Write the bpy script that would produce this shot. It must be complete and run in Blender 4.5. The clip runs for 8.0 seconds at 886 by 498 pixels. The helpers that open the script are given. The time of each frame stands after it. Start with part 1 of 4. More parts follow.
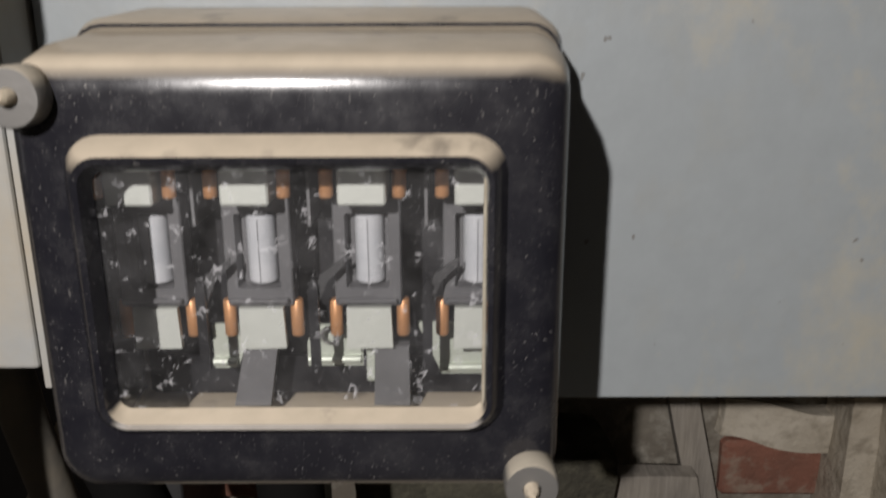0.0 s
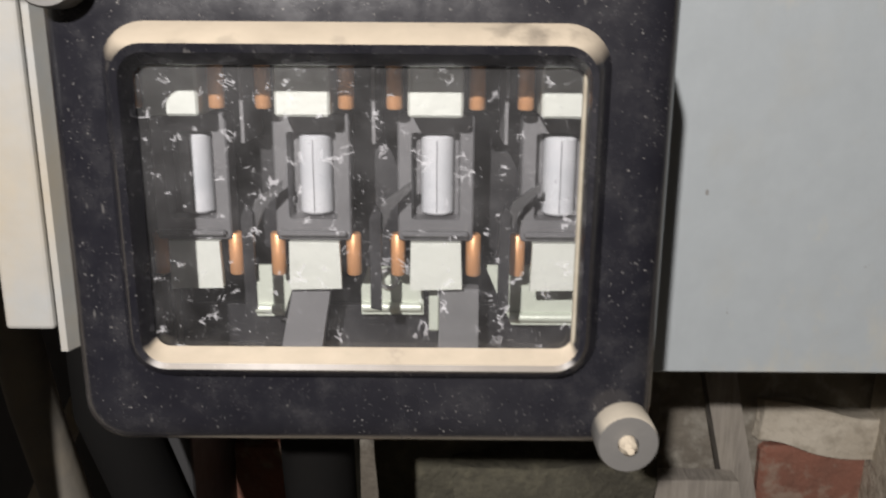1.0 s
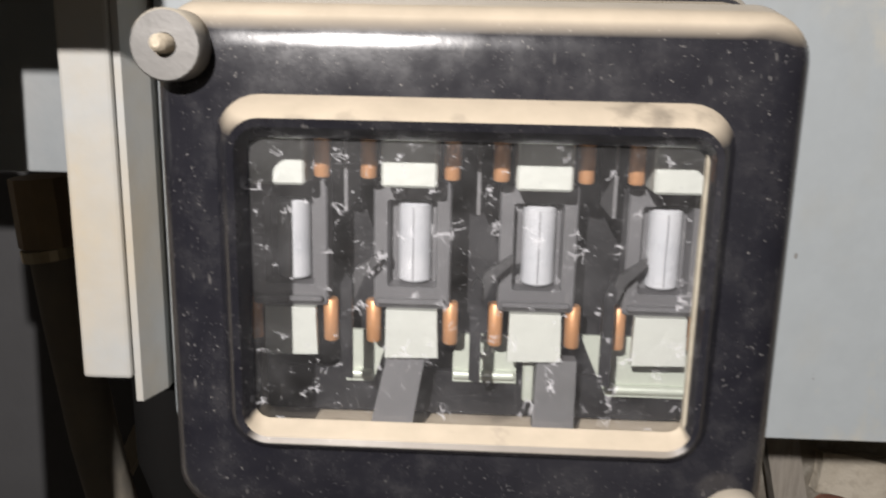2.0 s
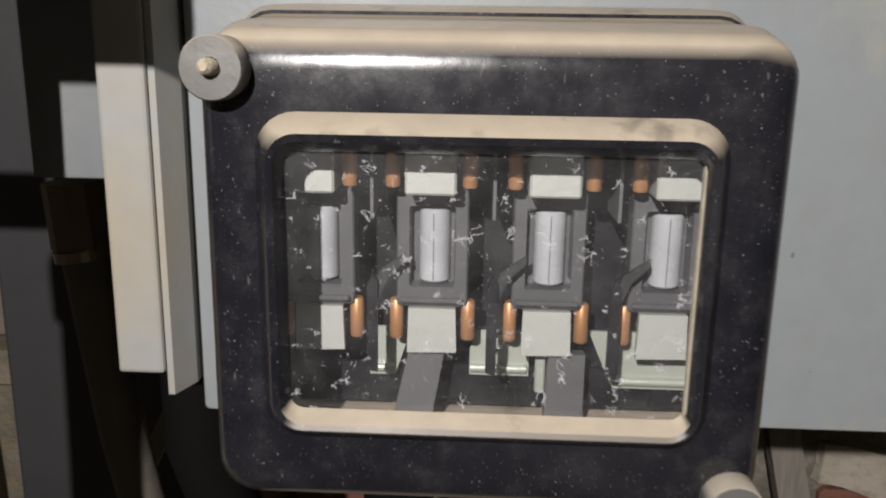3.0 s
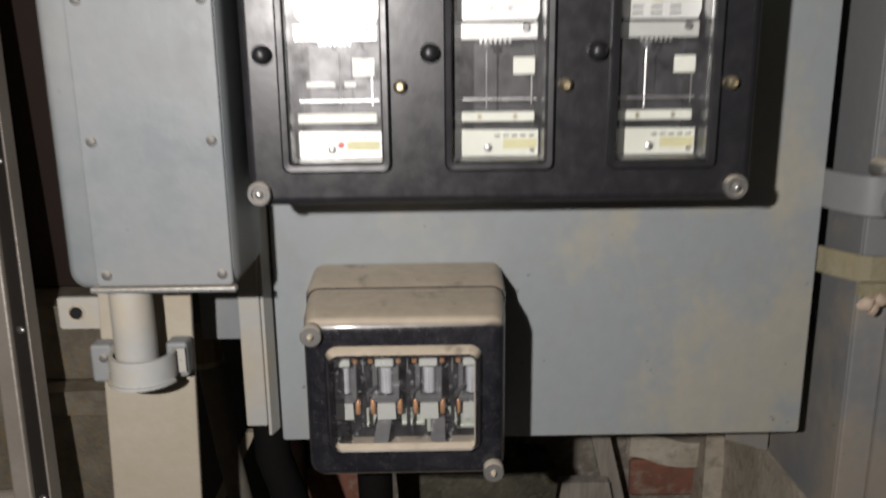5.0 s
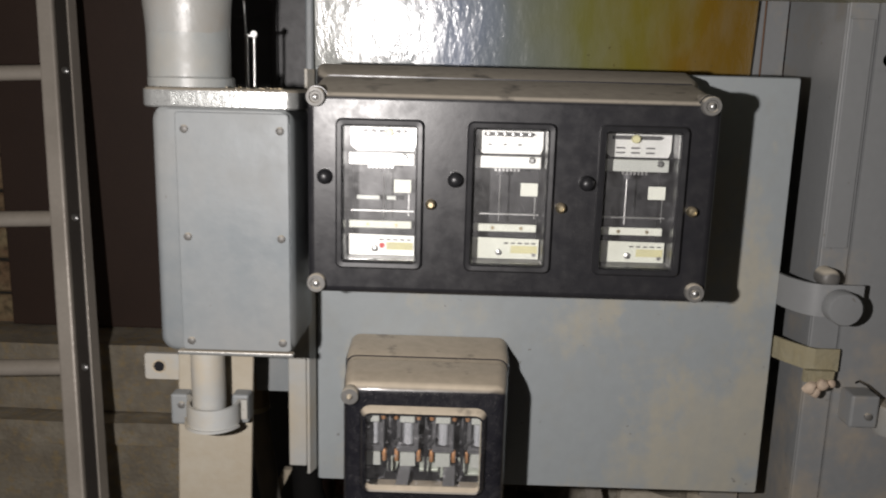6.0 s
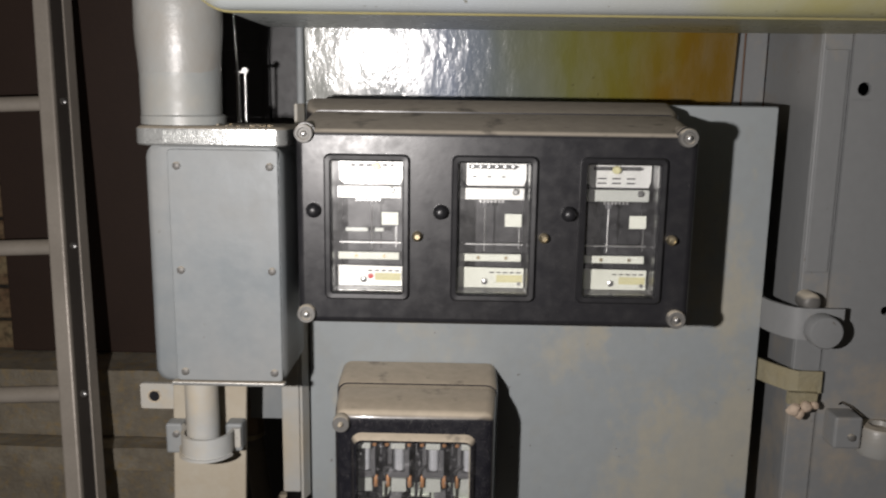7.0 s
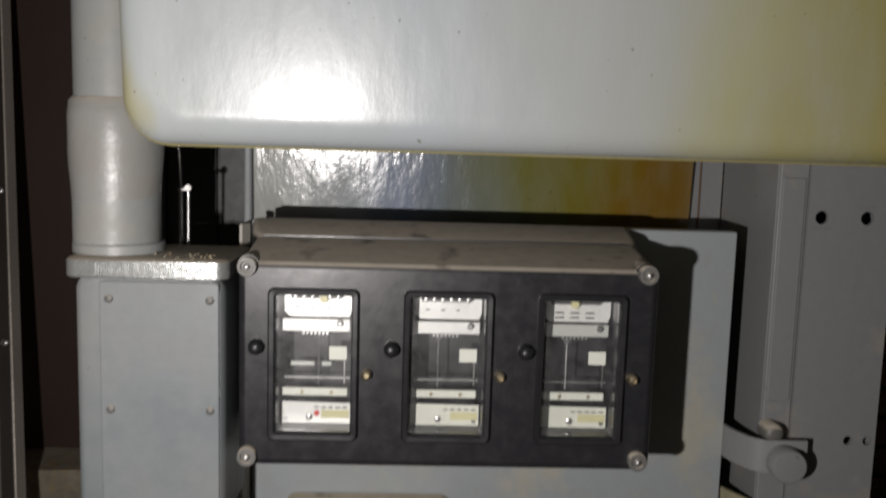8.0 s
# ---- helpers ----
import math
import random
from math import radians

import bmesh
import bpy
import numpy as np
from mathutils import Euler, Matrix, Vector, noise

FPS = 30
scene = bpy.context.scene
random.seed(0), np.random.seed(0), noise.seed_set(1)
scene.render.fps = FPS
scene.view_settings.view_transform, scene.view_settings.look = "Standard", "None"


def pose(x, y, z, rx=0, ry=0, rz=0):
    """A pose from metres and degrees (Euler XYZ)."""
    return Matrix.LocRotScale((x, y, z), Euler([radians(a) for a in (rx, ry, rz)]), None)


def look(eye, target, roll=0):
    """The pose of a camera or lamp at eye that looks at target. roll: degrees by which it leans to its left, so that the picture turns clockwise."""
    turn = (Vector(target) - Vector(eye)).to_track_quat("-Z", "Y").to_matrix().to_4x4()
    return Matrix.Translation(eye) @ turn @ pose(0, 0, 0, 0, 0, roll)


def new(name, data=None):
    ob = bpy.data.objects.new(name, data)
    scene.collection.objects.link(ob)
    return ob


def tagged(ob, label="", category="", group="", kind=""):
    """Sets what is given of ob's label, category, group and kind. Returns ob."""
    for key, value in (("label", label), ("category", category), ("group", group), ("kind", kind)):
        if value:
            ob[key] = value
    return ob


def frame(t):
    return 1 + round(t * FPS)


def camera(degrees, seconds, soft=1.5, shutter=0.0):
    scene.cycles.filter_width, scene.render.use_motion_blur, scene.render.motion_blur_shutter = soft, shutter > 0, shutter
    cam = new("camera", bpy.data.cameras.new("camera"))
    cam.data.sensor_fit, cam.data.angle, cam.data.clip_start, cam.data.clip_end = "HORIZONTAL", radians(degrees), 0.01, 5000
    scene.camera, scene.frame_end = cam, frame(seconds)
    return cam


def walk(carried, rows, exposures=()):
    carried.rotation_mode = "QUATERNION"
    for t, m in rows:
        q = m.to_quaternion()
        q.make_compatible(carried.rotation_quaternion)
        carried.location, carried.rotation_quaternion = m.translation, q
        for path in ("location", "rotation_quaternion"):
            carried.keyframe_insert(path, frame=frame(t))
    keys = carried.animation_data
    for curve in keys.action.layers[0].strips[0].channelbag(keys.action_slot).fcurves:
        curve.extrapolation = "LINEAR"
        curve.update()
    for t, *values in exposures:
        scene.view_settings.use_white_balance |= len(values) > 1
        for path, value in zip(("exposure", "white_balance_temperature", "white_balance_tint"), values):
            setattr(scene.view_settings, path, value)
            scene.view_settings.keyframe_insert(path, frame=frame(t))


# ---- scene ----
cam = camera(56.8, 8.0, soft=2.0, shutter=0.5)
PATH = [
    (0, (0.145, 0.119, 1.412), (0.142, 2.037, 0.847), -0.2),
    (0.5, (0.127, 0.136, 1.377), (0.148, 2.046, 0.785), -0.5),
    (1, (0.117, 0.146, 1.367), (0.114, 2.081, 0.861), 0.4),
    (1.5, (0.106, 0.15, 1.372), (0.037, 2.091, 0.893), 1.2),
    (2, (0.091, 0.155, 1.382), (0.018, 2.101, 0.928), 1.2),
    (2.2, (0.084, 0.158, 1.384), (0.011, 2.107, 0.941), 1.0),
    (3.3, (0.092, 0.099, 1.397), (0.004, 2.034, 0.902), 0.9),
    (3.5, (0.107, 0.064, 1.43), (0.062, 1.987, 0.88), -0.3),
    (4, (0.124, -0.073, 1.493), (0.12, 1.824, 0.86), -0.1),
    (4.3, (0.115, -0.162, 1.507), (0.083, 1.745, 0.907), 0.3),
    (4.5, (0.113, -0.205, 1.528), (0.085, 1.724, 1.003), -0.9),
    (4.7, (0.123, -0.262, 1.583), (0.133, 1.67, 1.065), -1.7),
    (5.8, (0.122, -0.507, 1.747), (0.129, 1.452, 1.346), 2.7),
    (6, (0.122, -0.526, 1.754), (0.093, 1.434, 1.353), 1.5),
    (6.5, (0.118, -0.56, 1.768), (0.037, 1.406, 1.408), 1.4),
    (7, (0.139, -0.545, 1.776), (0.106, 1.421, 1.412), 0.8),
    (7.5, (0.145, -0.532, 1.814), (0.171, 1.443, 1.501), 1.7),
    (8, (0.141, -0.487, 1.86), (0.213, 1.498, 1.627), 1.7),
]
walk(cam, [(t, look(eye, target, roll)) for t, eye, target, roll in PATH],
     exposures=[(0, 0.25), (0.5, 0.6), (1, 0.8), (1.5, 0.65), (2, 0.9), (3.5, 0.15), (4, 0.32), (4.5, 0.7), (4.7, 0.05), (5.2, 0.0), (6, 0.05), (7, 0.0), (7.5, -0.35), (8, -0.42)])

# ---- light: one hand torch beside the viewer, in a dark switch room ----
world = bpy.data.worlds.new("dark_room")
world.use_nodes = True
world.node_tree.nodes["Background"].inputs[0].default_value = (0.75, 0.85, 1.0, 1)
world.node_tree.nodes["Background"].inputs[1].default_value = 0.0
scene.world = world
torch = new("torch_light", bpy.data.lights.new("torch_light", "POINT"))
torch.data.shadow_soft_size, torch.data.energy = 0.011, 42.0
torch.data.color = (1.0, 0.945, 0.92)
torch.location = (-0.09, -0.46, 1.735)


# ---- materials ----
def nodes_of(name):
    m = bpy.data.materials.new(name)
    m.use_nodes = True
    nt = m.node_tree
    return m, nt, nt.nodes["Principled BSDF"]


def add(nt, kind, **sets):
    n = nt.nodes.new(kind)
    for k, v in sets.items():
        n.inputs[k].default_value = v
    return n


def coords(nt, scale=(1, 1, 1)):
    g = nt.nodes.new("ShaderNodeNewGeometry")
    mp = nt.nodes.new("ShaderNodeMapping")
    mp.inputs["Scale"].default_value = scale
    nt.links.new(g.outputs["Position"], mp.inputs["Vector"])
    return mp.outputs["Vector"]


def noise_fac(nt, vec, scale, lo, hi, detail=6.0, rough=0.6):
    n = add(nt, "ShaderNodeTexNoise", Scale=scale, Detail=detail, Roughness=rough)
    nt.links.new(vec, n.inputs["Vector"])
    r = nt.nodes.new("ShaderNodeMapRange")
    r.inputs["From Min"].default_value, r.inputs["From Max"].default_value = lo, hi
    nt.links.new(n.outputs["Fac"], r.inputs["Value"])
    return r.outputs["Result"]


def mix(nt, fac, a, b):
    n = nt.nodes.new("ShaderNodeMix")
    n.data_type = "RGBA"
    for sock, v in ((n.inputs["Factor"], fac), (n.inputs["A"], a), (n.inputs["B"], b)):
        if hasattr(v, "default_value"):
            nt.links.new(v, sock)
        elif isinstance(v, (int, float)):
            sock.default_value = v
        else:
            sock.default_value = (*v, 1)
    return n.outputs["Result"]


def calc(nt, op, a, b=0.0, clamp=False):
    n = nt.nodes.new("ShaderNodeMath")
    n.operation, n.use_clamp = op, clamp
    for sock, v in zip(n.inputs, (a, b)):
        if isinstance(v, (int, float)):
            sock.default_value = v
        else:
            nt.links.new(v, sock)
    return n.outputs[0]


def bump(nt, bsdf, height, strength=0.3, distance=0.002):
    b = add(nt, "ShaderNodeBump", Strength=strength, Distance=distance)
    nt.links.new(height, b.inputs["Height"])
    nt.links.new(b.outputs["Normal"], bsdf.inputs["Normal"])


DUST = (0.50, 0.43, 0.33)


def surface(name, base, rough=0.5, metal=0.0, tint=None, big=6.0, fine=60.0, dust=0.0, dust_color=DUST, relief=0.15, depth=0.001,
            specks=0.0, amount=0.35, coat=0.0, spec=0.5):
    """A worn surface: base colour varied at two scales, dust that settles on what faces up, and pale specks."""
    m, nt, p = nodes_of(name)
    vec = coords(nt)
    tint = tint or tuple(c * 0.7 for c in base)
    a = noise_fac(nt, vec, big, 0.42, 0.68)
    b = noise_fac(nt, vec, fine, 0.35, 0.75)
    col = mix(nt, calc(nt, "MULTIPLY", a, amount), base, tint)
    col = mix(nt, calc(nt, "MULTIPLY", b, amount * 0.6), col, tint)
    rgh = calc(nt, "ADD", calc(nt, "MULTIPLY", b, 0.12), rough)
    if specks:
        s = calc(nt, "MULTIPLY", noise_fac(nt, vec, 800.0, 0.655, 0.70, 3.0, 0.75), calc(nt, "MULTIPLY", noise_fac(nt, vec, 28.0, 0.3, 0.65), specks))
        scuff = calc(nt, "MULTIPLY", noise_fac(nt, coords(nt, (420, 420, 120)), 1.0, 0.74, 0.80, 1.0), specks * 0.22)
        haze = calc(nt, "MULTIPLY", noise_fac(nt, vec, 60.0, 0.50, 0.85, 10.0, 0.8), specks * 0.07)
        col = mix(nt, calc(nt, "ADD", calc(nt, "ADD", s, scuff), haze, True), col, (0.42, 0.40, 0.37))
    if dust:
        g = nt.nodes.new("ShaderNodeNewGeometry")
        sep = nt.nodes.new("ShaderNodeSeparateXYZ")
        nt.links.new(g.outputs["Normal"], sep.inputs[0])
        up = nt.nodes.new("ShaderNodeMapRange")
        up.inputs["From Min"].default_value, up.inputs["From Max"].default_value = 0.28, 0.62
        nt.links.new(sep.outputs["Z"], up.inputs["Value"])
        w = noise_fac(nt, vec, 26.0, 0.22, 0.42)
        f = calc(nt, "MULTIPLY", calc(nt, "MULTIPLY", up.outputs["Result"], w), dust, True)
        d = mix(nt, b, dust_color, tuple(c * 0.82 for c in dust_color))
        col = mix(nt, f, col, d)
        rgh = calc(nt, "ADD", rgh, calc(nt, "MULTIPLY", f, 0.6), True)
    nt.links.new(col, p.inputs["Base Color"])
    nt.links.new(rgh, p.inputs["Roughness"])
    p.inputs["Metallic"].default_value = metal
    p.inputs["Specular IOR Level"].default_value = spec
    p.inputs["Coat Weight"].default_value = coat
    p.inputs["Coat Roughness"].default_value = 0.08
    if relief:
        bump(nt, p, b, relief, depth)
    return m


def stained_paint(name, base, stain, seed=0.0, rough=0.38, grad=None, scale=3.2, streak=(1, 1, 1), extra=None):
    """Blue-grey enamel with drifts of brown dust; grad = (axis, from, to) says where the drifts thicken."""
    m, nt, p = nodes_of(name)
    vec = coords(nt, streak)
    big = noise_fac(nt, vec, scale, 0.38, 0.64, 10.0, 0.68)
    fine = noise_fac(nt, coords(nt), 70.0, 0.3, 0.75)
    f = big
    if grad:
        g = nt.nodes.new("ShaderNodeNewGeometry")
        sep = nt.nodes.new("ShaderNodeSeparateXYZ")
        nt.links.new(g.outputs["Position"], sep.inputs[0])
        total = None
        for axis, lo, hi in grad:
            r = nt.nodes.new("ShaderNodeMapRange")
            r.inputs["From Min"].default_value, r.inputs["From Max"].default_value = lo, hi
            nt.links.new(sep.outputs[axis], r.inputs["Value"])
            total = r.outputs["Result"] if total is None else calc(nt, "MULTIPLY", total, r.outputs["Result"])
        f = calc(nt, "MULTIPLY", calc(nt, "ADD", calc(nt, "MULTIPLY", total, 0.9), calc(nt, "SUBTRACT", calc(nt, "MULTIPLY", big, 1.3), 0.90)), 1.5, True)
    runs = noise_fac(nt, coords(nt, (1, 1, 0.12)), 22.0, 0.35, 0.75, 5.0)
    f = calc(nt, "MULTIPLY", f, calc(nt, "ADD", calc(nt, "MULTIPLY", runs, 0.6), 0.75), True)
    col = mix(nt, f, base, stain)
    if extra:
        col = mix(nt, calc(nt, "MULTIPLY", noise_fac(nt, vec, scale * 2.7, 0.52, 0.7), 0.5), col, extra)
    col = mix(nt, calc(nt, "MULTIPLY", fine, 0.22), col, tuple(c * 0.7 for c in base))
    chip = noise_fac(nt, coords(nt), 85.0, 0.735, 0.75, 2.0)
    col = mix(nt, calc(nt, "MULTIPLY", chip, 0.6), col, (0.12, 0.10, 0.08))
    nt.links.new(col, p.inputs["Base Color"])
    nt.links.new(calc(nt, "ADD", calc(nt, "MULTIPLY", f, 0.35), rough, True), p.inputs["Roughness"])
    bump(nt, p, noise_fac(nt, coords(nt), 55.0, 0.2, 0.8), 0.12, 0.002)
    return m


def pane_material(name, dirt_bloom=0.06, scratch=0.35, haze=0.0):
    """A thin, dusty, scratched pane: clear with a sheen, dull where dust, scratches and painted bloom lie."""
    m, nt, p = nodes_of(name)
    out = nt.nodes["Material Output"]
    clear = nt.nodes.new("ShaderNodeBsdfTransparent")
    gloss = add(nt, "ShaderNodeBsdfGlossy", Roughness=0.04)
    dull = add(nt, "ShaderNodeBsdfDiffuse", Color=(0.60, 0.60, 0.62, 1))
    fres = add(nt, "ShaderNodeFresnel", IOR=1.45)
    a = nt.nodes.new("ShaderNodeMixShader")
    nt.links.new(fres.outputs[0], a.inputs[0])
    nt.links.new(clear.outputs[0], a.inputs[1])
    nt.links.new(gloss.outputs[0], a.inputs[2])
    smear = add(nt, "ShaderNodeBsdfGlossy", Roughness=0.34)
    greasy = nt.nodes.new("ShaderNodeMixShader")
    vec = coords(nt)
    nt.links.new(calc(nt, "MULTIPLY", noise_fac(nt, vec, 35.0, 0.2, 0.8), haze), greasy.inputs[0])
    nt.links.new(a.outputs[0], greasy.inputs[1])
    nt.links.new(smear.outputs[0], greasy.inputs[2])
    film = calc(nt, "MULTIPLY", noise_fac(nt, vec, 60.0, 0.3, 0.8), dirt_bloom)
    v = add(nt, "ShaderNodeTexVoronoi", Scale=210.0)
    v.feature = "DISTANCE_TO_EDGE"
    warp = add(nt, "ShaderNodeTexNoise", Scale=30.0, Detail=3.0)
    nt.links.new(vec, warp.inputs["Vector"])
    nt.links.new(mix(nt, 0.06, vec, warp.outputs["Color"]), v.inputs["Vector"])
    line = calc(nt, "MULTIPLY", calc(nt, "LESS_THAN", v.outputs["Distance"], 0.040), noise_fac(nt, vec, 150.0, 0.595, 0.62))
    spots = calc(nt, "GREATER_THAN", add_noise(nt, vec, 900.0), 0.72)
    f = calc(nt, "ADD", film, calc(nt, "MULTIPLY", calc(nt, "ADD", line, calc(nt, "MULTIPLY", spots, 0.6)), scratch), True)
    b = nt.nodes.new("ShaderNodeMixShader")
    nt.links.new(f, b.inputs[0])
    nt.links.new(greasy.outputs[0], b.inputs[1])
    nt.links.new(dull.outputs[0], b.inputs[2])
    nt.links.new(b.outputs[0], out.inputs["Surface"])
    return m


def add_noise(nt, vec, scale):
    n = add(nt, "ShaderNodeTexNoise", Scale=scale, Detail=2.0)
    nt.links.new(vec, n.inputs["Vector"])
    return n.outputs["Fac"]


def masonry(name, a, b, c, rough=0.9, relief=0.6):
    """Old brick or stone, each piece a little different."""
    m, nt, p = nodes_of(name)
    vec = coords(nt)
    info = nt.nodes.new("ShaderNodeObjectInfo")
    col = mix(nt, noise_fac(nt, vec, 14.0, 0.38, 0.62), a, b)
    col = mix(nt, calc(nt, "MULTIPLY", info.outputs["Random"], 0.45), col, b)
    n3 = noise_fac(nt, vec, 42.0, 0.5, 0.66)
    col = mix(nt, calc(nt, "MULTIPLY", n3, 0.75), col, c)
    nt.links.new(col, p.inputs["Base Color"])
    p.inputs["Roughness"].default_value = rough
    bump(nt, p, noise_fac(nt, vec, 90.0, 0.25, 0.75), relief, 0.003)
    return m


def oil_paint(name, base, cuts, rough, relief=0.25):
    """Glossy enamel with old oil runs: colour bands along x, their borders broken by noise."""
    m, nt, p = nodes_of(name)
    vec = coords(nt)
    g = nt.nodes.new("ShaderNodeSeparateXYZ")
    nt.links.new(vec, g.inputs[0])
    wob = calc(nt, "MULTIPLY", calc(nt, "SUBTRACT", add_noise(nt, coords(nt, (1, 1, 0.6)), 9.0), 0.5), 0.16)
    x = calc(nt, "ADD", g.outputs["X"], wob)
    ramp = nt.nodes.new("ShaderNodeValToRGB")
    r = nt.nodes.new("ShaderNodeMapRange")
    r.inputs["From Min"].default_value, r.inputs["From Max"].default_value = cuts[0][0], cuts[-1][0]
    nt.links.new(x, r.inputs["Value"])
    nt.links.new(r.outputs["Result"], ramp.inputs[0])
    el = ramp.color_ramp.elements
    while len(el) < len(cuts):
        el.new(0.5)
    for e, (pos, c) in zip(el, cuts):
        e.position = (pos - cuts[0][0]) / (cuts[-1][0] - cuts[0][0])
        e.color = (*c, 1)
    col = mix(nt, calc(nt, "MULTIPLY", noise_fac(nt, coords(nt, (1, 1, 0.35)), 16.0, 0.45, 0.75), 0.35), ramp.outputs["Color"], base)
    spot = noise_fac(nt, vec, 95.0, 0.72, 0.75, 2.0)
    col = mix(nt, calc(nt, "MULTIPLY", spot, 0.7), col, (0.10, 0.08, 0.03))
    nt.links.new(col, p.inputs["Base Color"])
    fine = noise_fac(nt, coords(nt, (1, 1, 0.3)), 40.0, 0.3, 0.7)
    nt.links.new(calc(nt, "ADD", calc(nt, "MULTIPLY", fine, 0.14), rough), p.inputs["Roughness"])
    bump(nt, p, noise_fac(nt, coords(nt, (1, 1, 0.45)), 26.0, 0.2, 0.8), relief, 0.003)
    return m


BLUE_GREY = (0.315, 0.342, 0.352)
BEIGE = (0.44, 0.385, 0.29)
M_PANEL = stained_paint("panel_enamel", BLUE_GREY, (0.378, 0.362, 0.302), grad=[("X", 0.14, 0.50), ("Z", 1.66, 1.30)], scale=10.0, streak=(1, 1, 0.75), extra=(0.318, 0.326, 0.308))
M_PAINT = stained_paint("grey_enamel", (0.215, 0.238, 0.250), (0.255, 0.262, 0.258), scale=5.0, rough=0.34)
M_STRIP = stained_paint("dusty_enamel", (0.40, 0.41, 0.40), BEIGE, scale=9.0, rough=0.5)
M_POST = surface("dust_coated_post", (0.40, 0.365, 0.295), 0.7, tint=(0.33, 0.27, 0.185), big=9, fine=75, relief=0.25, amount=0.5)
M_POST2 = stained_paint("steel_post_enamel", (0.225, 0.232, 0.235), (0.30, 0.265, 0.215), grad=[("Z", 1.45, 1.15)], scale=6.0, rough=0.45)
M_PIPE = stained_paint("pipe_enamel", (0.28, 0.305, 0.31), (0.30, 0.295, 0.27), scale=8.0, rough=0.2)
M_TAPE = surface("dusty_fitting", (0.285, 0.29, 0.28), 0.32, tint=(0.27, 0.23, 0.18), big=14, relief=0.3, dust=0.6)
M_ZINC = surface("bright_zinc", (0.40, 0.41, 0.40), 0.25, 0.55, relief=0.25, fine=150, dust=0.8)
M_BLACK = surface("black_bakelite", (0.011, 0.011, 0.015), 0.19, tint=(0.030, 0.030, 0.034), dust=1.0, specks=0.9, relief=0.05, coat=0.3, amount=0.8)
M_BLACK2 = surface("black_moulding", (0.016, 0.016, 0.019), 0.30, tint=(0.024, 0.023, 0.023), dust=1.0, dust_color=(0.36, 0.32, 0.26), specks=0.25, relief=0.05)
M_INNER = surface("dark_interior", (0.010, 0.010, 0.012), 0.4, specks=0.3)
M_GASKET = surface("gasket_grime", (0.22, 0.19, 0.145), 0.9, dust=1.0)
M_FRAME = surface("clean_black_moulding", (0.016, 0.016, 0.018), 0.30, relief=0.05)
M_BOLT = surface("dusty_steel_bolt", (0.18, 0.175, 0.165), 0.5, 0.35, dust=1.0, dust_color=(0.55, 0.50, 0.41), relief=0.2)
M_BRASS = surface("brass", (0.47, 0.41, 0.28), 0.35, 0.9, tint=(0.35, 0.27, 0.15), dust=0.4)
M_COPPER = surface("copper", (0.66, 0.34, 0.16), 0.38, 0.45, tint=(0.46, 0.24, 0.12))
M_CLIP = surface("plated_clip", (0.52, 0.54, 0.50), 0.45, 0.15, tint=(0.50, 0.52, 0.47), fine=200, amount=0.4)
M_BRACKET = surface("pale_green_plate", (0.60, 0.64, 0.56), 0.35, 0.3, tint=(0.36, 0.40, 0.33), fine=180)
M_GREYPL = surface("grey_plastic", (0.12, 0.12, 0.125), 0.4, tint=(0.07, 0.07, 0.075), specks=0.4)
M_SPRING = surface("dark_spring", (0.045, 0.045, 0.047), 0.45, tint=(0.03, 0.03, 0.03), specks=0.3)
M_SEAL = surface("dried_sealant", (0.36, 0.33, 0.26), 0.8, tint=(0.22, 0.19, 0.14), big=90, fine=300, amount=0.8)
M_LEVER = surface("dark_lever", (0.14, 0.14, 0.145), 0.5, tint=(0.09, 0.09, 0.09), specks=0.4)
M_TUBE = surface("white_fuse_tube", (0.52, 0.53, 0.55), 0.25, tint=(0.36, 0.38, 0.41), big=60, amount=0.5)
M_WHITE = surface("white_plate", (0.90, 0.91, 0.88), 0.33, 0.30, tint=(0.66, 0.66, 0.6), amount=0.4)
M_CREAM = surface("cream_plate", (0.78, 0.80, 0.71), 0.38, tint=(0.58, 0.60, 0.50), amount=0.5)
M_YELLOW = surface("yellow_label", (0.66, 0.63, 0.36), 0.6, amount=0.3)
M_RED = surface("red_dot", (0.60, 0.06, 0.05), 0.5)
M_STEEL = surface("bright_steel", (0.55, 0.55, 0.54), 0.3, 0.9)
M_PRINT = surface("dark_print", (0.06, 0.06, 0.06), 0.6)
M_PANE = pane_material("scratched_pane", 0.035, 0.42, 0.05)
# Film and smear are raised here to stand in for reflected torch bloom.
M_PANE2 = pane_material("bloom_pane", 0.05, 0.04, 0.05)
M_ALU = surface("ladder_aluminium", (0.66, 0.60, 0.52), 0.38, 0.15, tint=(0.34, 0.30, 0.25), fine=110, dust=0.3)
# Much darker brown than the ladder's other aluminium.
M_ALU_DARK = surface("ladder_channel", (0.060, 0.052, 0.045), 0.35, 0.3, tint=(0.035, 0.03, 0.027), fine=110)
M_TANK = oil_paint("tank_enamel", (0.34, 0.36, 0.35), [(-0.2, (0.34, 0.30, 0.15)), (-0.138, (0.36, 0.34, 0.20)), (-0.118, (0.38, 0.41, 0.41)), (0.15, (0.36, 0.39, 0.41)),
                   (0.34, (0.35, 0.365, 0.345)), (0.44, (0.34, 0.335, 0.20)), (0.60, (0.29, 0.26, 0.09)), (0.9, (0.24, 0.19, 0.07))], 0.24, 0.12)
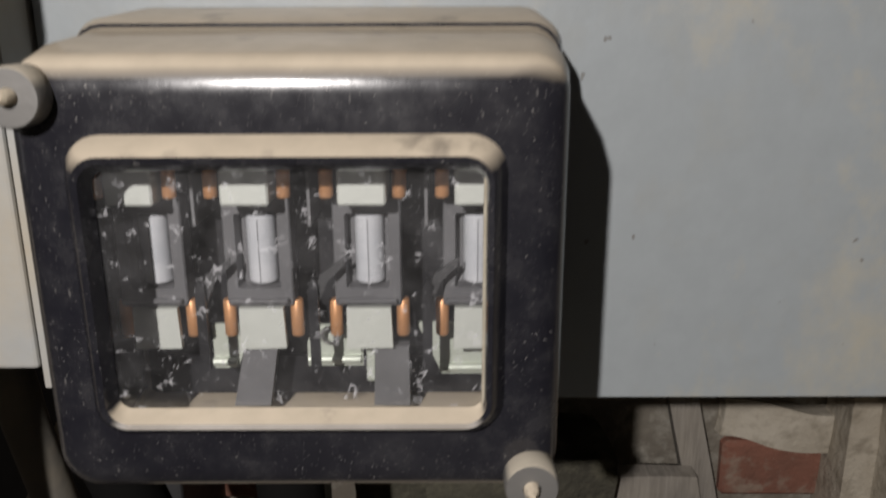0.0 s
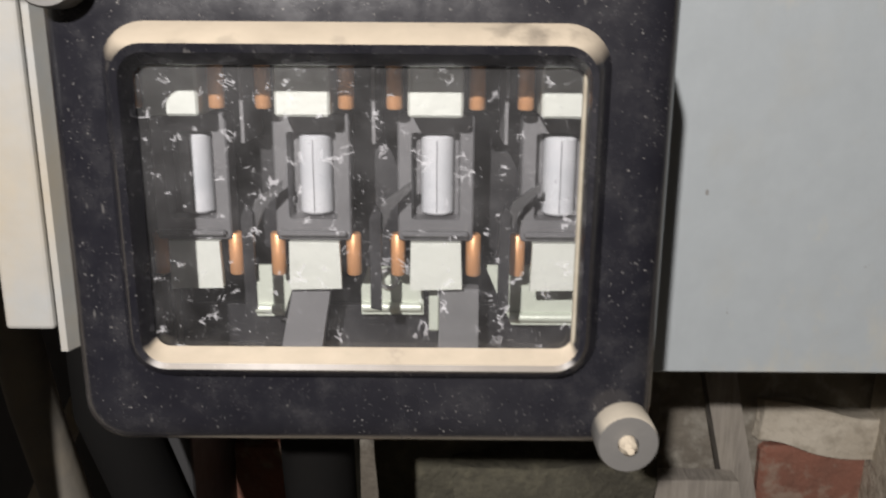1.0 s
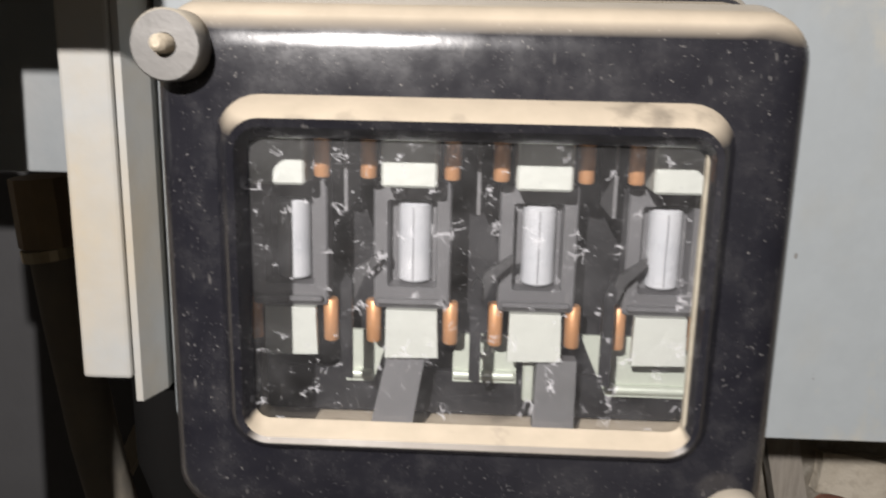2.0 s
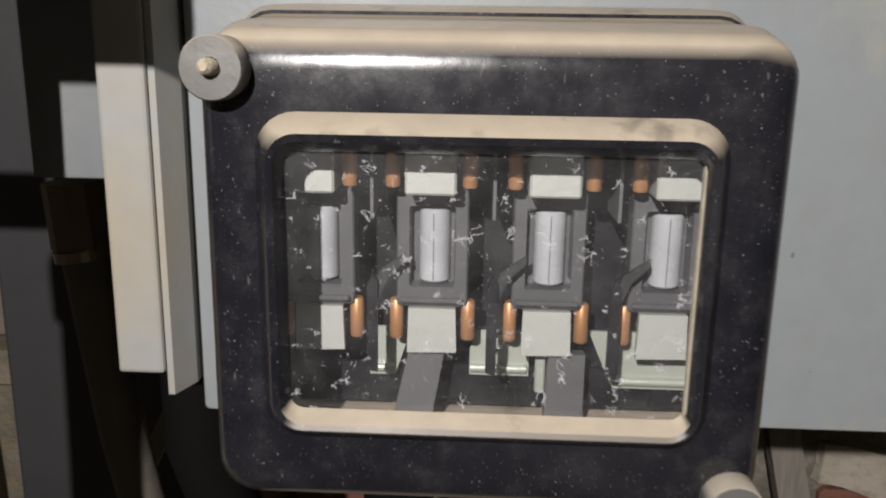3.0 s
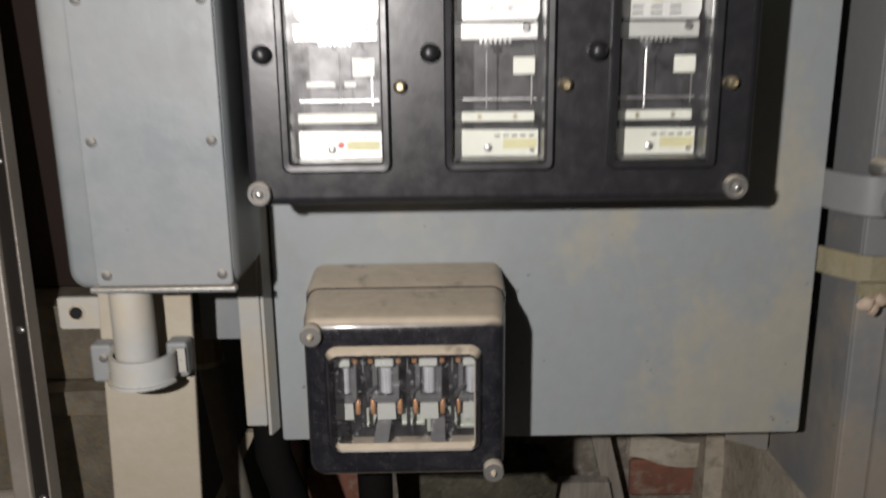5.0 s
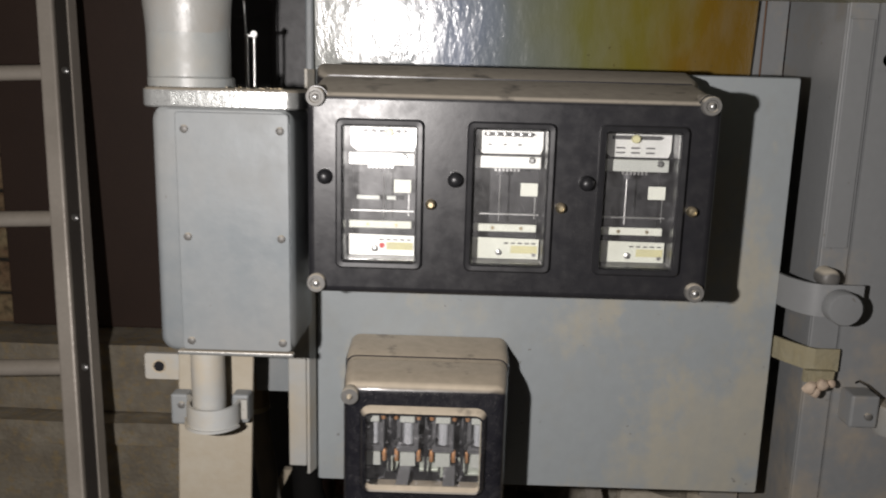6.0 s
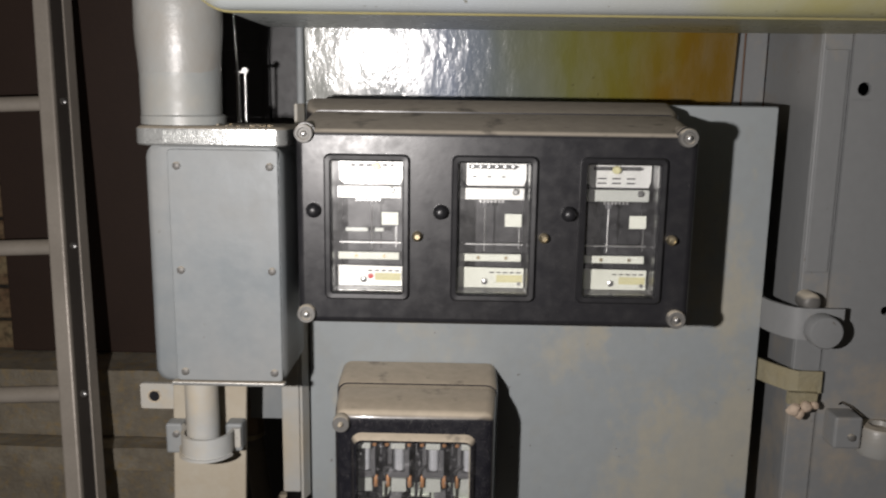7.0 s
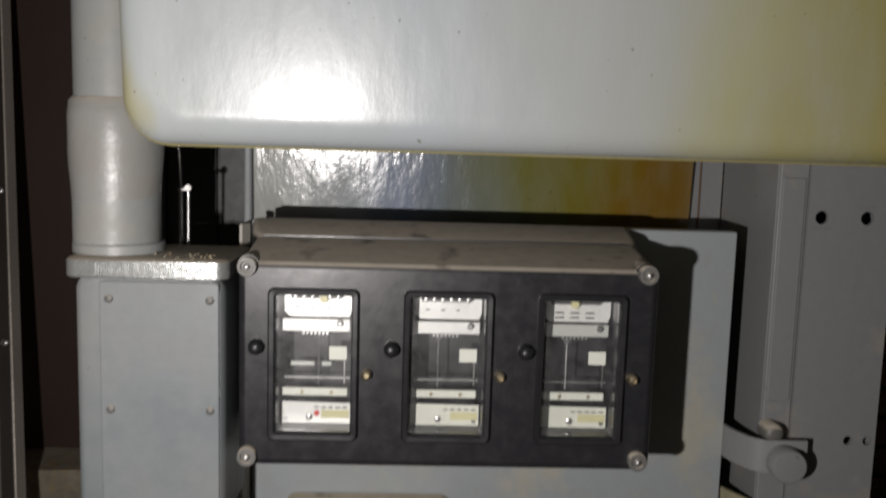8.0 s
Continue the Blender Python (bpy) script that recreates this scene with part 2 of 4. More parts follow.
M_GOLD = oil_paint("oily_plate", (0.24, 0.25, 0.21), [(-0.1, (0.38, 0.39, 0.36)), (0.06, (0.33, 0.36, 0.39)), (0.13, (0.20, 0.24, 0.33)),
                   (0.21, (0.165, 0.185, 0.165)), (0.29, (0.155, 0.155, 0.045)), (0.41, (0.165, 0.14, 0.022)), (0.47, (0.175, 0.105, 0.012)), (0.6, (0.15, 0.085, 0.015))], 0.10, 0.35)
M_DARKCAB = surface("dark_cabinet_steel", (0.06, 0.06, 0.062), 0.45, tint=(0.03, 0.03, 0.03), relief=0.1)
M_BROWN = surface("brown_door_paint", (0.062, 0.037, 0.027), 0.55, tint=(0.042, 0.026, 0.02), big=5, specks=0.15)
# Near-black with hardly any sheen: shade is put into the cable colour.
M_SHADE_CABLE = surface("shade_black_cable", (0.006, 0.006, 0.006), 0.8, tint=(0.010, 0.009, 0.008), dust=0.3, spec=0.1)
M_GLAND = surface("dull_brass_gland", (0.26, 0.19, 0.11), 0.5, 0.4, tint=(0.15, 0.12, 0.08), big=25)
M_RIM = surface("yellowed_rim", (0.30, 0.27, 0.13), 0.35, tint=(0.20, 0.16, 0.06), big=18)
M_CONDUIT = surface("dusty_conduit", (0.14, 0.13, 0.11), 0.7, tint=(0.27, 0.225, 0.155), big=20, dust=0.5, relief=0.3)
M_CONC = masonry("old_concrete", (0.47, 0.42, 0.33), (0.32, 0.28, 0.215), (0.48, 0.36, 0.19), 0.9, 0.7)
M_DUSTLEDGE = masonry("dusty_ledge", (0.53, 0.46, 0.35), (0.45, 0.385, 0.29), (0.56, 0.49, 0.385), 0.95, 0.6)
M_BRICK = masonry("red_brick", (0.29, 0.125, 0.085), (0.21, 0.10, 0.07), (0.33, 0.26, 0.20))
M_FLAKE = masonry("flaking_limed_brick", (0.46, 0.38, 0.22), (0.27, 0.165, 0.095), (0.09, 0.075, 0.045), 0.9, 0.9)
M_MORTAR = masonry("grey_mortar", (0.26, 0.235, 0.19), (0.17, 0.15, 0.12), (0.36, 0.34, 0.29))
M_DARKMORTAR = masonry("sooty_mortar", (0.05, 0.045, 0.035), (0.035, 0.03, 0.025), (0.09, 0.08, 0.06))
M_PLASTER = masonry("limewash", (0.55, 0.50, 0.41), (0.42, 0.37, 0.29), (0.30, 0.26, 0.20))
M_ROCK = masonry("dark_rubble", (0.105, 0.098, 0.070), (0.050, 0.046, 0.034), (0.14, 0.13, 0.09), 0.9, 0.9)
M_RAG = surface("ochre_rag", (0.27, 0.245, 0.165), 0.85, tint=(0.28, 0.23, 0.12), big=30, relief=0.5, depth=0.003)
M_RAG2 = surface("pale_rag_end", (0.55, 0.44, 0.34), 0.85, tint=(0.38, 0.28, 0.2), big=40, relief=0.5, depth=0.003)
M_RUST = surface("rust", (0.16, 0.085, 0.045), 0.8, tint=(0.15, 0.08, 0.05), big=40, relief=0.4)
# Low albedo holds down the bounce from the unseen room shell.
M_CLOSURE = surface("bounce_closure", (0.10, 0.092, 0.083), 0.9, big=3, relief=0.3)


def wood_material():
    m, nt, p = nodes_of("weathered_board")
    grain = noise_fac(nt, coords(nt, (14, 3, 1.2)), 14.0, 0.3, 0.72, 8.0)
    col = mix(nt, grain, (0.34, 0.31, 0.27), (0.20, 0.18, 0.155))
    col = mix(nt, calc(nt, "MULTIPLY", noise_fac(nt, coords(nt), 12.0, 0.45, 0.7), 0.5), col, (0.42, 0.38, 0.31))
    nt.links.new(col, p.inputs["Base Color"])
    p.inputs["Roughness"].default_value = 0.85
    bump(nt, p, grain, 0.5, 0.002)
    return m


M_WOOD = wood_material()


# ---- mesh helpers ----
def thing(name, at, label, category, group="", kind=""):
    ob = new(name)
    ob.location = at
    ob.empty_display_size = 0.05
    return tagged(ob, label, category, group, kind)


def origin(ob):
    v = Vector((0, 0, 0))
    while ob:
        v += ob.location
        ob = ob.parent
    return v


def part(name, bm, material, parent=None, label="", smooth=False, local=False):
    """Links a bmesh, drawn in world places, as one mesh under a thing or part."""
    if parent and not local:
        bmesh.ops.translate(bm, verts=bm.verts, vec=-origin(parent))
    bmesh.ops.recalc_face_normals(bm, faces=bm.faces)
    me = bpy.data.meshes.new(name)
    if smooth:
        for f in bm.faces:
            f.smooth = True
        for e in bm.edges:
            if len(e.link_faces) == 2 and e.calc_face_angle(0) > 0.7:
                e.smooth = False
    bm.to_mesh(me)
    bm.free()
    me.materials.append(material)
    ob = new(name, me)
    ob.parent = parent
    return tagged(ob, label)


def bm_box(x0, x1, y0, y1, z0, z1, bevel=0.0, seg=2):
    bm = bmesh.new()
    bmesh.ops.create_cube(bm, size=1.0, matrix=Matrix.Translation(((x0 + x1) / 2, (y0 + y1) / 2, (z0 + z1) / 2)) @ Matrix.Diagonal((x1 - x0, y1 - y0, z1 - z0, 1)))
    if bevel:
        bmesh.ops.bevel(bm, geom=bm.edges[:], offset=bevel, segments=seg, profile=0.5, affect="EDGES")
    return bm


def rough_box(x0, x1, y0, y1, z0, z1, bevel, amp, seed, cuts=0):
    bm = bm_box(x0, x1, y0, y1, z0, z1)
    if cuts:
        bmesh.ops.subdivide_edges(bm, edges=bm.edges[:], cuts=cuts, use_grid_fill=True)
    else:
        bmesh.ops.bevel(bm, geom=bm.edges[:], offset=bevel, segments=1, affect="EDGES")
    for v in bm.verts:
        v.co += noise.noise_vector(v.co * 9 + Vector((seed, seed * 2, 0))) * amp
    return bm


def rrect(x0, x1, z0, z1, r, n=5):
    pts = []
    for cx, cz, a0 in ((x1 - r, z1 - r, 0), (x0 + r, z1 - r, 90), (x0 + r, z0 + r, 180), (x1 - r, z0 + r, 270)):
        for i in range(n + 1):
            a = radians(a0 + 90 * i / n)
            pts.append((cx + r * math.cos(a), cz + r * math.sin(a)))
    return pts


def loft(loops, cap_first=False, cap_last=False, bm=None):
    bm = bm or bmesh.new()
    rows = [[bm.verts.new(p) for p in loop] for loop in loops]
    n = len(rows[0])
    for a, b in zip(rows, rows[1:]):
        for i in range(n):
            bm.faces.new((a[i], a[(i + 1) % n], b[(i + 1) % n], b[i]))
    if cap_first:
        bm.faces.new(rows[0])
    if cap_last:
        bm.faces.new(rows[-1])
    return bm


def plate_loops(steps, n=5):
    """Loops for loft(): each step is (x0, x1, z0, z1, r, y)."""
    return [[(x, y, z) for x, z in rrect(x0, x1, z0, z1, r, n)] for x0, x1, z0, z1, r, y in steps]


def bm_lathe(profile, at, axis="Y", n=24):
    """profile: (radius, along) pairs from one end to the other, closed with caps."""
    loops = []
    for r, h in profile:
        loop = []
        for i in range(n):
            a = 2 * math.pi * i / n
            u, v = r * math.cos(a), r * math.sin(a)
            p = {"Y": (u, h, v), "Z": (u, v, h), "X": (h, u, v)}[axis]
            loop.append(tuple(Vector(p) + Vector(at)))
        loops.append(loop)
    return loft(loops, True, True)


def bm_tube(points, r, n=12):
    """A round bar along a line of points, r one radius or one each."""
    pts = [Vector(p) for p in points]
    loops = []
    up = Vector((0.13, 0.9, 0.31))
    for i, p in enumerate(pts):
        d = (pts[min(i + 1, len(pts) - 1)] - pts[max(i - 1, 0)]).normalized()
        a = d.cross(up).normalized()
        b = d.cross(a)
        rr = r[i] if isinstance(r, (list, tuple)) else r
        loops.append([tuple(p + rr * (a * math.cos(2 * math.pi * k / n) + b * math.sin(2 * math.pi * k / n))) for k in range(n)])
    return loft(loops, True, True)


def bm_ribbon(points, z0, z1, t):
    """An upright strap through plan points (x, y), t thick."""
    left, right = [], []
    for i, p in enumerate(points):
        a, b = Vector(points[max(i - 1, 0)]), Vector(points[min(i + 1, len(points) - 1)])
        d = (b - a).normalized()
        nrm = Vector((-d.y, d.x)) * t / 2
        left.append(Vector(p) + nrm)
        right.append(Vector(p) - nrm)
    ring = left + right[::-1]
    return loft([[(p.x, p.y, z) for p in ring] for z in (z0, z1)], True, True)


def bm_prism(pts, y0, y1):
    """A flat plate with an outline of (x, z) points between y0 and y1."""
    return loft([[(x, y, z) for x, z in pts] for y in (y0, y1)], True, True)


def joined(*bms):
    out = bmesh.new()
    for b in bms:
        me = bpy.data.meshes.new("temp")
        b.to_mesh(me)
        b.free()
        out.from_mesh(me)
        bpy.data.meshes.remove(me)
    return out


def ring_arc(cx, cy, r, a0, a1, n=10):
    return [(cx + r * math.cos(radians(a0 + (a1 - a0) * i / n)), cy + r * math.sin(radians(a0 + (a1 - a0) * i / n))) for i in range(n + 1)]


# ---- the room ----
# Floor, ceiling and these three walls are unseen, added to bounce torch light.
tagged(part("floor", bm_box(-2.2, 2.6, -1.8, 1.7, -0.1, 0.0), M_CLOSURE), "unseen floor added to close the room around the torch", "floor", kind="structure")
tagged(part("ceiling", bm_box(-2.2, 2.6, -1.8, 1.7, 3.0, 3.1), M_CLOSURE), "unseen ceiling added to bounce torch light", "ceiling", kind="structure")
tagged(part("closure_south", bm_box(-2.2, 2.6, -1.9, -1.8, 0, 3.0), M_CLOSURE), "unseen wall added to bounce torch light", "wall", kind="structure")
tagged(part("closure_west", bm_box(-2.3, -2.2, -1.8, 1.7, 0, 3.0), M_CLOSURE), "unseen wall added to bounce torch light", "wall", kind="structure")
tagged(part("closure_east", bm_box(2.6, 2.7, -1.8, 1.7, 0, 3.0), M_CLOSURE), "unseen wall added to bounce torch light", "wall", kind="structure")
wall_back = tagged(part("wall_north", bm_box(-2.2, 2.6, 1.56, 1.7, 0, 3.0), M_DARKMORTAR), "old flaking limed brick wall with dark joints", "wall", kind="structure")
wall_low = tagged(part("wall_low", rough_box(-0.30, 1.5, 0.952, 1.2, 0, 1.13, 0.01, 0.004, 3, 10), M_MORTAR), "low old red brick wall with pale mortar", "wall", kind="structure")
plinth = thing("plinth", (-0.8, 1.2, 0), "stepped dusty concrete plinth below a brown door", "plinth", kind="structure")
for i, (y0, z0, z1) in enumerate(((1.36, 0.935, 1.104), (1.30, 0.875, 0.93), (1.335, 0.0, 0.87))):
    part("slab", rough_box(-1.9, -0.305, y0, 1.55, z0, z1, 0.006, 0.006, i * 3.7, 14), M_CONC, plinth)
ledge = tagged(part("wall_ledge", rough_box(-0.30, 1.5, 0.72, 0.950, 0.0, 0.78, 0.006, 0.010, 8.0, 26), M_DUSTLEDGE), "rough ledge thick with pale brown dust", "ledge", kind="structure")

for k, (x0, x1) in enumerate(((-0.045, 0.207), (0.226, 1.3))):
    tagged(part("upstand", rough_box(x0, x1, 0.500, 0.548, 0.0, 1.056, 0.004, 0.005, 4.4 + k, 44), M_DUSTLEDGE), "low upstand with a broken edge thick with pale dust", "upstand", kind="structure")

# ---- the brown door at the back ----
door = thing("door_1", (-0.8, 1.5, 1.105), "dark brown painted door, closed, above a concrete plinth", "door", kind="structure")
part("door_leaf", bm_box(-1.02, -0.30, 1.50, 1.545, 1.107, 2.6, 0.004), M_BROWN, door)
part("door_stile", bm_box(-0.84, -0.815, 1.493, 1.499, 1.107, 2.6, 0.002), M_BROWN, door)

# ---- the ladder ----
ladder = thing("ladder", (-0.72, 1.0, 0.0), "bare aluminium ladder with round rungs leaning to a wall", "ladder")
RUNG = 0.305


def leaning(bm):
    """Tips upright ladder parts over: back against the wall and a little sideways."""
    for v in bm.verts:
        h = v.co.z - 1.452
        v.co.x -= 0.12 * h
        v.co.y += 0.25 * h
    return bm


for base in (0.0, -0.40):
    x0 = -0.684 + base
    part("stile", leaning(bm_box(x0 - 0.0500, x0 - 0.0160, 1.1620, 1.2100, 0.0, 2.70, 0.004)), M_ALU, ladder)
    part("stile_channel", leaning(bm_box(x0 - 0.0158, x0 + 0.0125, 1.1720, 1.2050, 0.0, 2.70, 0.002)), M_ALU_DARK, ladder, "dark brown channel of the ladder")
    part("stile_lip", leaning(bm_box(x0 + 0.0127, x0 + 0.0165, 1.1680, 1.2080, 0.0, 2.70, 0.0012)), M_ALU, ladder)
    for k in range(8):
        z = 1.452 + RUNG * (k - 4)
        part("rivet", leaning(bm_lathe([(0.0075, 1.1722), (0.0072, 1.1700), (0.0045, 1.1680), (0.0020, 1.1675)], (x0, 0, z), n=12)), M_STEEL, ladder, smooth=True)
for k in range(8):
    z = 1.452 + RUNG * (k - 4)
    part("rung", leaning(bm_tube([(-1.086, 1.186, z - 0.020), (-0.735, 1.186, z - 0.006)], 0.0165, 14)), M_ALU, ladder, smooth=True)

# ---- the relay panel and its frame ----
panel = thing("relay_panel", (0.245, 0.57, 1.197), "blue-grey enamelled steel panel streaked with brown dust", "panel")
part("front_plate", loft(plate_loops([(-0.0635, 0.558, 1.194, 1.770, 0.003, 0.572), (-0.0635, 0.558, 1.194, 1.770, 0.003, 0.5525), (-0.0622, 0.5565, 1.1955, 1.7685, 0.003, 0.550)]), True, True), M_PANEL, panel)
flange_plan = [(-0.0746, 0.60), (-0.0746, 0.5300), (-0.0712, 0.5300), (-0.0652, 0.5480), (-0.0652, 0.60)]
part("side_flange", loft([[(x, y, z) for x, y in flange_plan] for z in (1.212, 1.765)], True, True), M_STRIP, panel, "bevelled pale edge flange")
part("edge_strip", bm_box(-0.0995, -0.0750, 0.5270, 0.60, 1.2245, 1.69, 0.002), M_STRIP, panel, "pale dusty steel edge strip")
part("frame_channel", bm_box(-0.0985, -0.0740, 0.6005, 0.66, 1.2300, 1.69, 0.002), M_PAINT, panel)
part("side_bracket", bm_box(-0.1510, -0.1000, 0.5560, 0.5620, 1.322, 1.69, 0.001), M_PAINT, panel)
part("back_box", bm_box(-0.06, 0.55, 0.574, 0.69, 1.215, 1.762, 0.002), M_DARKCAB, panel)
# Bearer is added to carry the panel, dark and hidden behind a cable.
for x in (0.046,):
    part("hidden_bearer", bm_box(x - 0.014, x + 0.014, 0.625, 0.66, 0.0, 1.2145, 0.002), M_DARKCAB, panel)

# ---- the small relay with four fuses ----
relay = thing("fuse_relay", (0.09, 0.55, 1.226), "black bakelite relay with dusty top and four fuses behind glass", "relay")
part("base", loft(plate_loops([(-0.017, 0.198, 1.224, 1.4125, 0.014, 0.5485), (-0.016, 0.197, 1.224, 1.4085, 0.014, 0.487), (-0.0145, 0.1955, 1.226, 1.4060, 0.014, 0.479)]), True, True), M_BLACK, relay, smooth=True)
part("gasket", loft(plate_loops([(-0.0128, 0.1942, 1.227, 1.4045, 0.013, 0.4785), (-0.0128, 0.1942, 1.227, 1.4035, 0.013, 0.4715)]), True, True), M_GASKET, relay)
steps = [(-0.013, 0.1945, 1.2265, 1.4030, 0.014, 0.471), (-0.010, 0.192, 1.2275, 1.4005, 0.014, 0.43)]
for k in range(6):
    a = radians(18 * k)
    ins = 0.0135 * (1 - math.cos(a))
    steps.append((-0.0075 + ins, 0.1895 - ins, 1.2285 + ins, 1.3975 - ins, 0.0145, 0.411 - 0.0105 * math.sin(a)))
steps += [(0.0125, 0.1675, 1.2560, 1.3705, 0.014, 0.400), (0.0135, 0.1665, 1.2572, 1.3697, 0.013, 0.3985), (0.0155, 0.1645, 1.2595, 1.3668, 0.012, 0.3935),
          (0.0180, 0.1622, 1.2622, 1.3641, 0.010, 0.3912), (0.0200, 0.1605, 1.2640, 1.3615, 0.008, 0.3920), (0.0210, 0.1600, 1.2652, 1.3600, 0.006, 0.3945),
          (0.0214, 0.1599, 1.2664, 1.3580, 0.005, 0.3985), (0.0220, 0.1594, 1.2668, 1.3576, 0.005, 0.4000), (0.0105, 0.1750, 1.24, 1.39, 0.005, 0.4020), (0.006, 0.180, 1.24, 1.39, 0.005, 0.468)]
part("cover", loft(plate_loops(steps, 7), False, False), M_BLACK, relay, smooth=True)
pane = part("glass", bm_box(0.0195, 0.1625, 0.4005, 0.4013, 1.2655, 1.3600), M_PANE, relay, "scratched dusty glass pane")
pane.visible_shadow = False
part("sealant", rough_box(0.1590, 0.1603, 0.3982, 0.4003, 1.2668, 1.3560, 0.0003, 0.0003, 2.0, 6), M_SEAL, relay, "cracked line of dried sealant")
part("backing", bm_box(0.008, 0.178, 0.4690, 0.4710, 1.235, 1.395), M_INNER, relay)
for cx, cz in ((0.002, 1.384), (0.178, 1.237)):
    bolt = part("bolt", bm_lathe([(0.0055, 0.412), (0.0055, 0.405), (0.0098, 0.405), (0.0104, 0.404), (0.0104, 0.3915), (0.0098, 0.3905), (0.0035, 0.3903), (0.0032, 0.3925)], (cx, 0, cz), n=28), M_BOLT, relay, "dusty grey flat-headed bolt", smooth=True)
    part("bolt_stud", bm_lathe([(0.0030, 0.3925), (0.0027, 0.3870), (0.0012, 0.3850)], (cx - 0.0004, 0, cz + 0.0004), n=12), M_DUSTLEDGE, bolt, smooth=True)


def inside(name, bm, material, label="", smooth=False, parent=relay):
    """A part of the relay's works, set back behind the pane."""
    bmesh.ops.translate(bm, verts=bm.verts, vec=(0, 0.006, 0.0055))
    return part(name, bm, material, parent, label, smooth)


inside("rear_plate", bm_prism([(0.015, 1.238), (0.175, 1.238), (0.175, 1.256), (0.015, 1.256)], 0.4540, 0.4560), M_INNER)
for pts, lip in (([(0.0430, 1.2530), (0.0535, 1.2530), (0.0605, 1.2740), (0.0430, 1.2740)], (0.0430, 0.0535)),
                 ([(0.0845, 1.2540), (0.1090, 1.2540), (0.1090, 1.2735), (0.0870, 1.2735), (0.0845, 1.2650)], (0.0850, 0.1080)),
                 ([(0.1440, 1.2500), (0.1760, 1.2500), (0.1760, 1.2745), (0.1330, 1.2745), (0.1375, 1.2640)], (0.1430, 0.1750))):
    plate_bm = bm_prism(pts, 0.4480, 0.4495)
    lip_bm = bm_tube([(lip[0], 0.4470, pts[0][1] + 0.0035), (lip[1], 0.4470, pts[0][1] + 0.0035)], 0.0019, 10)
    inside("bracket", joined(plate_bm, lip_bm), M_BRACKET, "pale green plated bracket", True)
inside("bracket_pin", bm_box(0.1112, 0.1152, 0.4400, 0.4440, 1.2500, 1.2760, 0.0006, 1), M_BRACKET)
for i, cx in enumerate((0.0258, 0.0695, 0.1138, 0.1582)):
    holder = inside("fuse_holder", loft([*plate_loops([(cx - 0.0137, cx + 0.0137, 1.2885, 1.3345, 0.0015, 0.4410), (cx - 0.0137, cx + 0.0137, 1.2885, 1.3345, 0.0015, 0.4312), (cx - 0.0131, cx + 0.0131, 1.2891, 1.3339, 0.0015, 0.4305),
                  (cx - 0.0088, cx + 0.0088, 1.2965, 1.3280, 0.001, 0.4303), (cx - 0.0082, cx + 0.0082, 1.2970, 1.3275, 0.001, 0.4380)], 2)], True, True), M_GREYPL, "grey plastic fuse holder")
    inside("fuse_tube", bm_lathe([(0.0052, 1.2978), (0.0060, 1.2986), (0.0060, 1.3258), (0.0052, 1.3266)], (cx + 0.0006, 0.4372, 0), "Z", 20), M_TUBE, "white fuse tube", smooth=True, parent=holder)
    inside("tube_mark", bm_box(cx + 0.0002, cx + 0.0005, 0.4309, 0.4316, 1.2990, 1.3250), M_GREYPL, parent=holder)
    inside("holder_lip", bm_box(cx - 0.0125, cx + 0.0120, 0.4275, 0.4303, 1.2905, 1.2925, 0.0006, 1), M_GREYPL, parent=holder)
    inside("clip_top", bm_box(cx - 0.0092, cx + 0.0092, 0.4140, 0.4380, 1.3348, 1.3600, 0.0008, 1), M_CLIP, "plated upper clip", parent=holder)
    inside("clip_bottom", bm_prism([(cx - 0.0094, 1.2700), (cx + 0.0098, 1.2705), (cx + 0.0092, 1.2882), (cx - 0.0090, 1.2882)], 0.4290, 0.4320), M_CLIP, "plated lower clip", parent=holder)
    for dx in (-0.0140, 0.0140):
        for z0, z1, ty in ((1.3370, 1.3600, 0.4200), (1.2745, 1.2905, 0.4345)):
            inside("terminal", bm_lathe([(0.0023, z0), (0.0028, z0 + 0.0006), (0.0028, z1 - 0.0006), (0.0023, z1)], (cx + dx, ty, 0), "Z", 12), M_COPPER, "copper terminal post", smooth=True, parent=holder)
    if i in (1, 2):
        edge = ((0.0605, 0.0746), (0.0700, 0.0545)) if i == 1 else ((0.1158, 0.1300), (0.1302, 0.1147))
        inside("lever", bm_prism([(x, 1.2695) for x in edge[0]] + [(x, 1.2420) for x in edge[1]], 0.4330, 0.4390), M_LEVER, "grey slanted lever")
for i, cx in enumerate((0.0475, 0.0925, 0.1380)):
    inside("barrier", bm_prism([(cx - 0.0018, 1.2660), (cx + 0.0022, 1.2650), (cx + 0.0022, 1.3010), (cx + 0.0002, 1.3040), (cx - 0.0018, 1.2990)], 0.4200, 0.4220), M_INNER)
    inside("hook", bm_prism([(cx - 0.0018, 1.2900), (cx + 0.0010, 1.2900), (cx + 0.0060, 1.3020), (cx + 0.0125, 1.3085), (cx + 0.0125, 1.3115), (cx + 0.0030, 1.3050)], 0.4225, 0.4240), M_SPRING, "dark hooked spring")
    inside("divider", bm_box(cx - 0.0006, cx + 0.0006, 0.4220, 0.4520, 1.3250, 1.3600), M_LEVER)
nut_pts = [(0.0955 + 0.0036 * math.cos(radians(a)), 0.4440, 1.2700 + 0.0036 * math.sin(radians(a))) for a in range(0, 361, 30)]
inside("ring_nut", bm_tube(nut_pts, 0.0010, 8), M_STEEL, "", True)

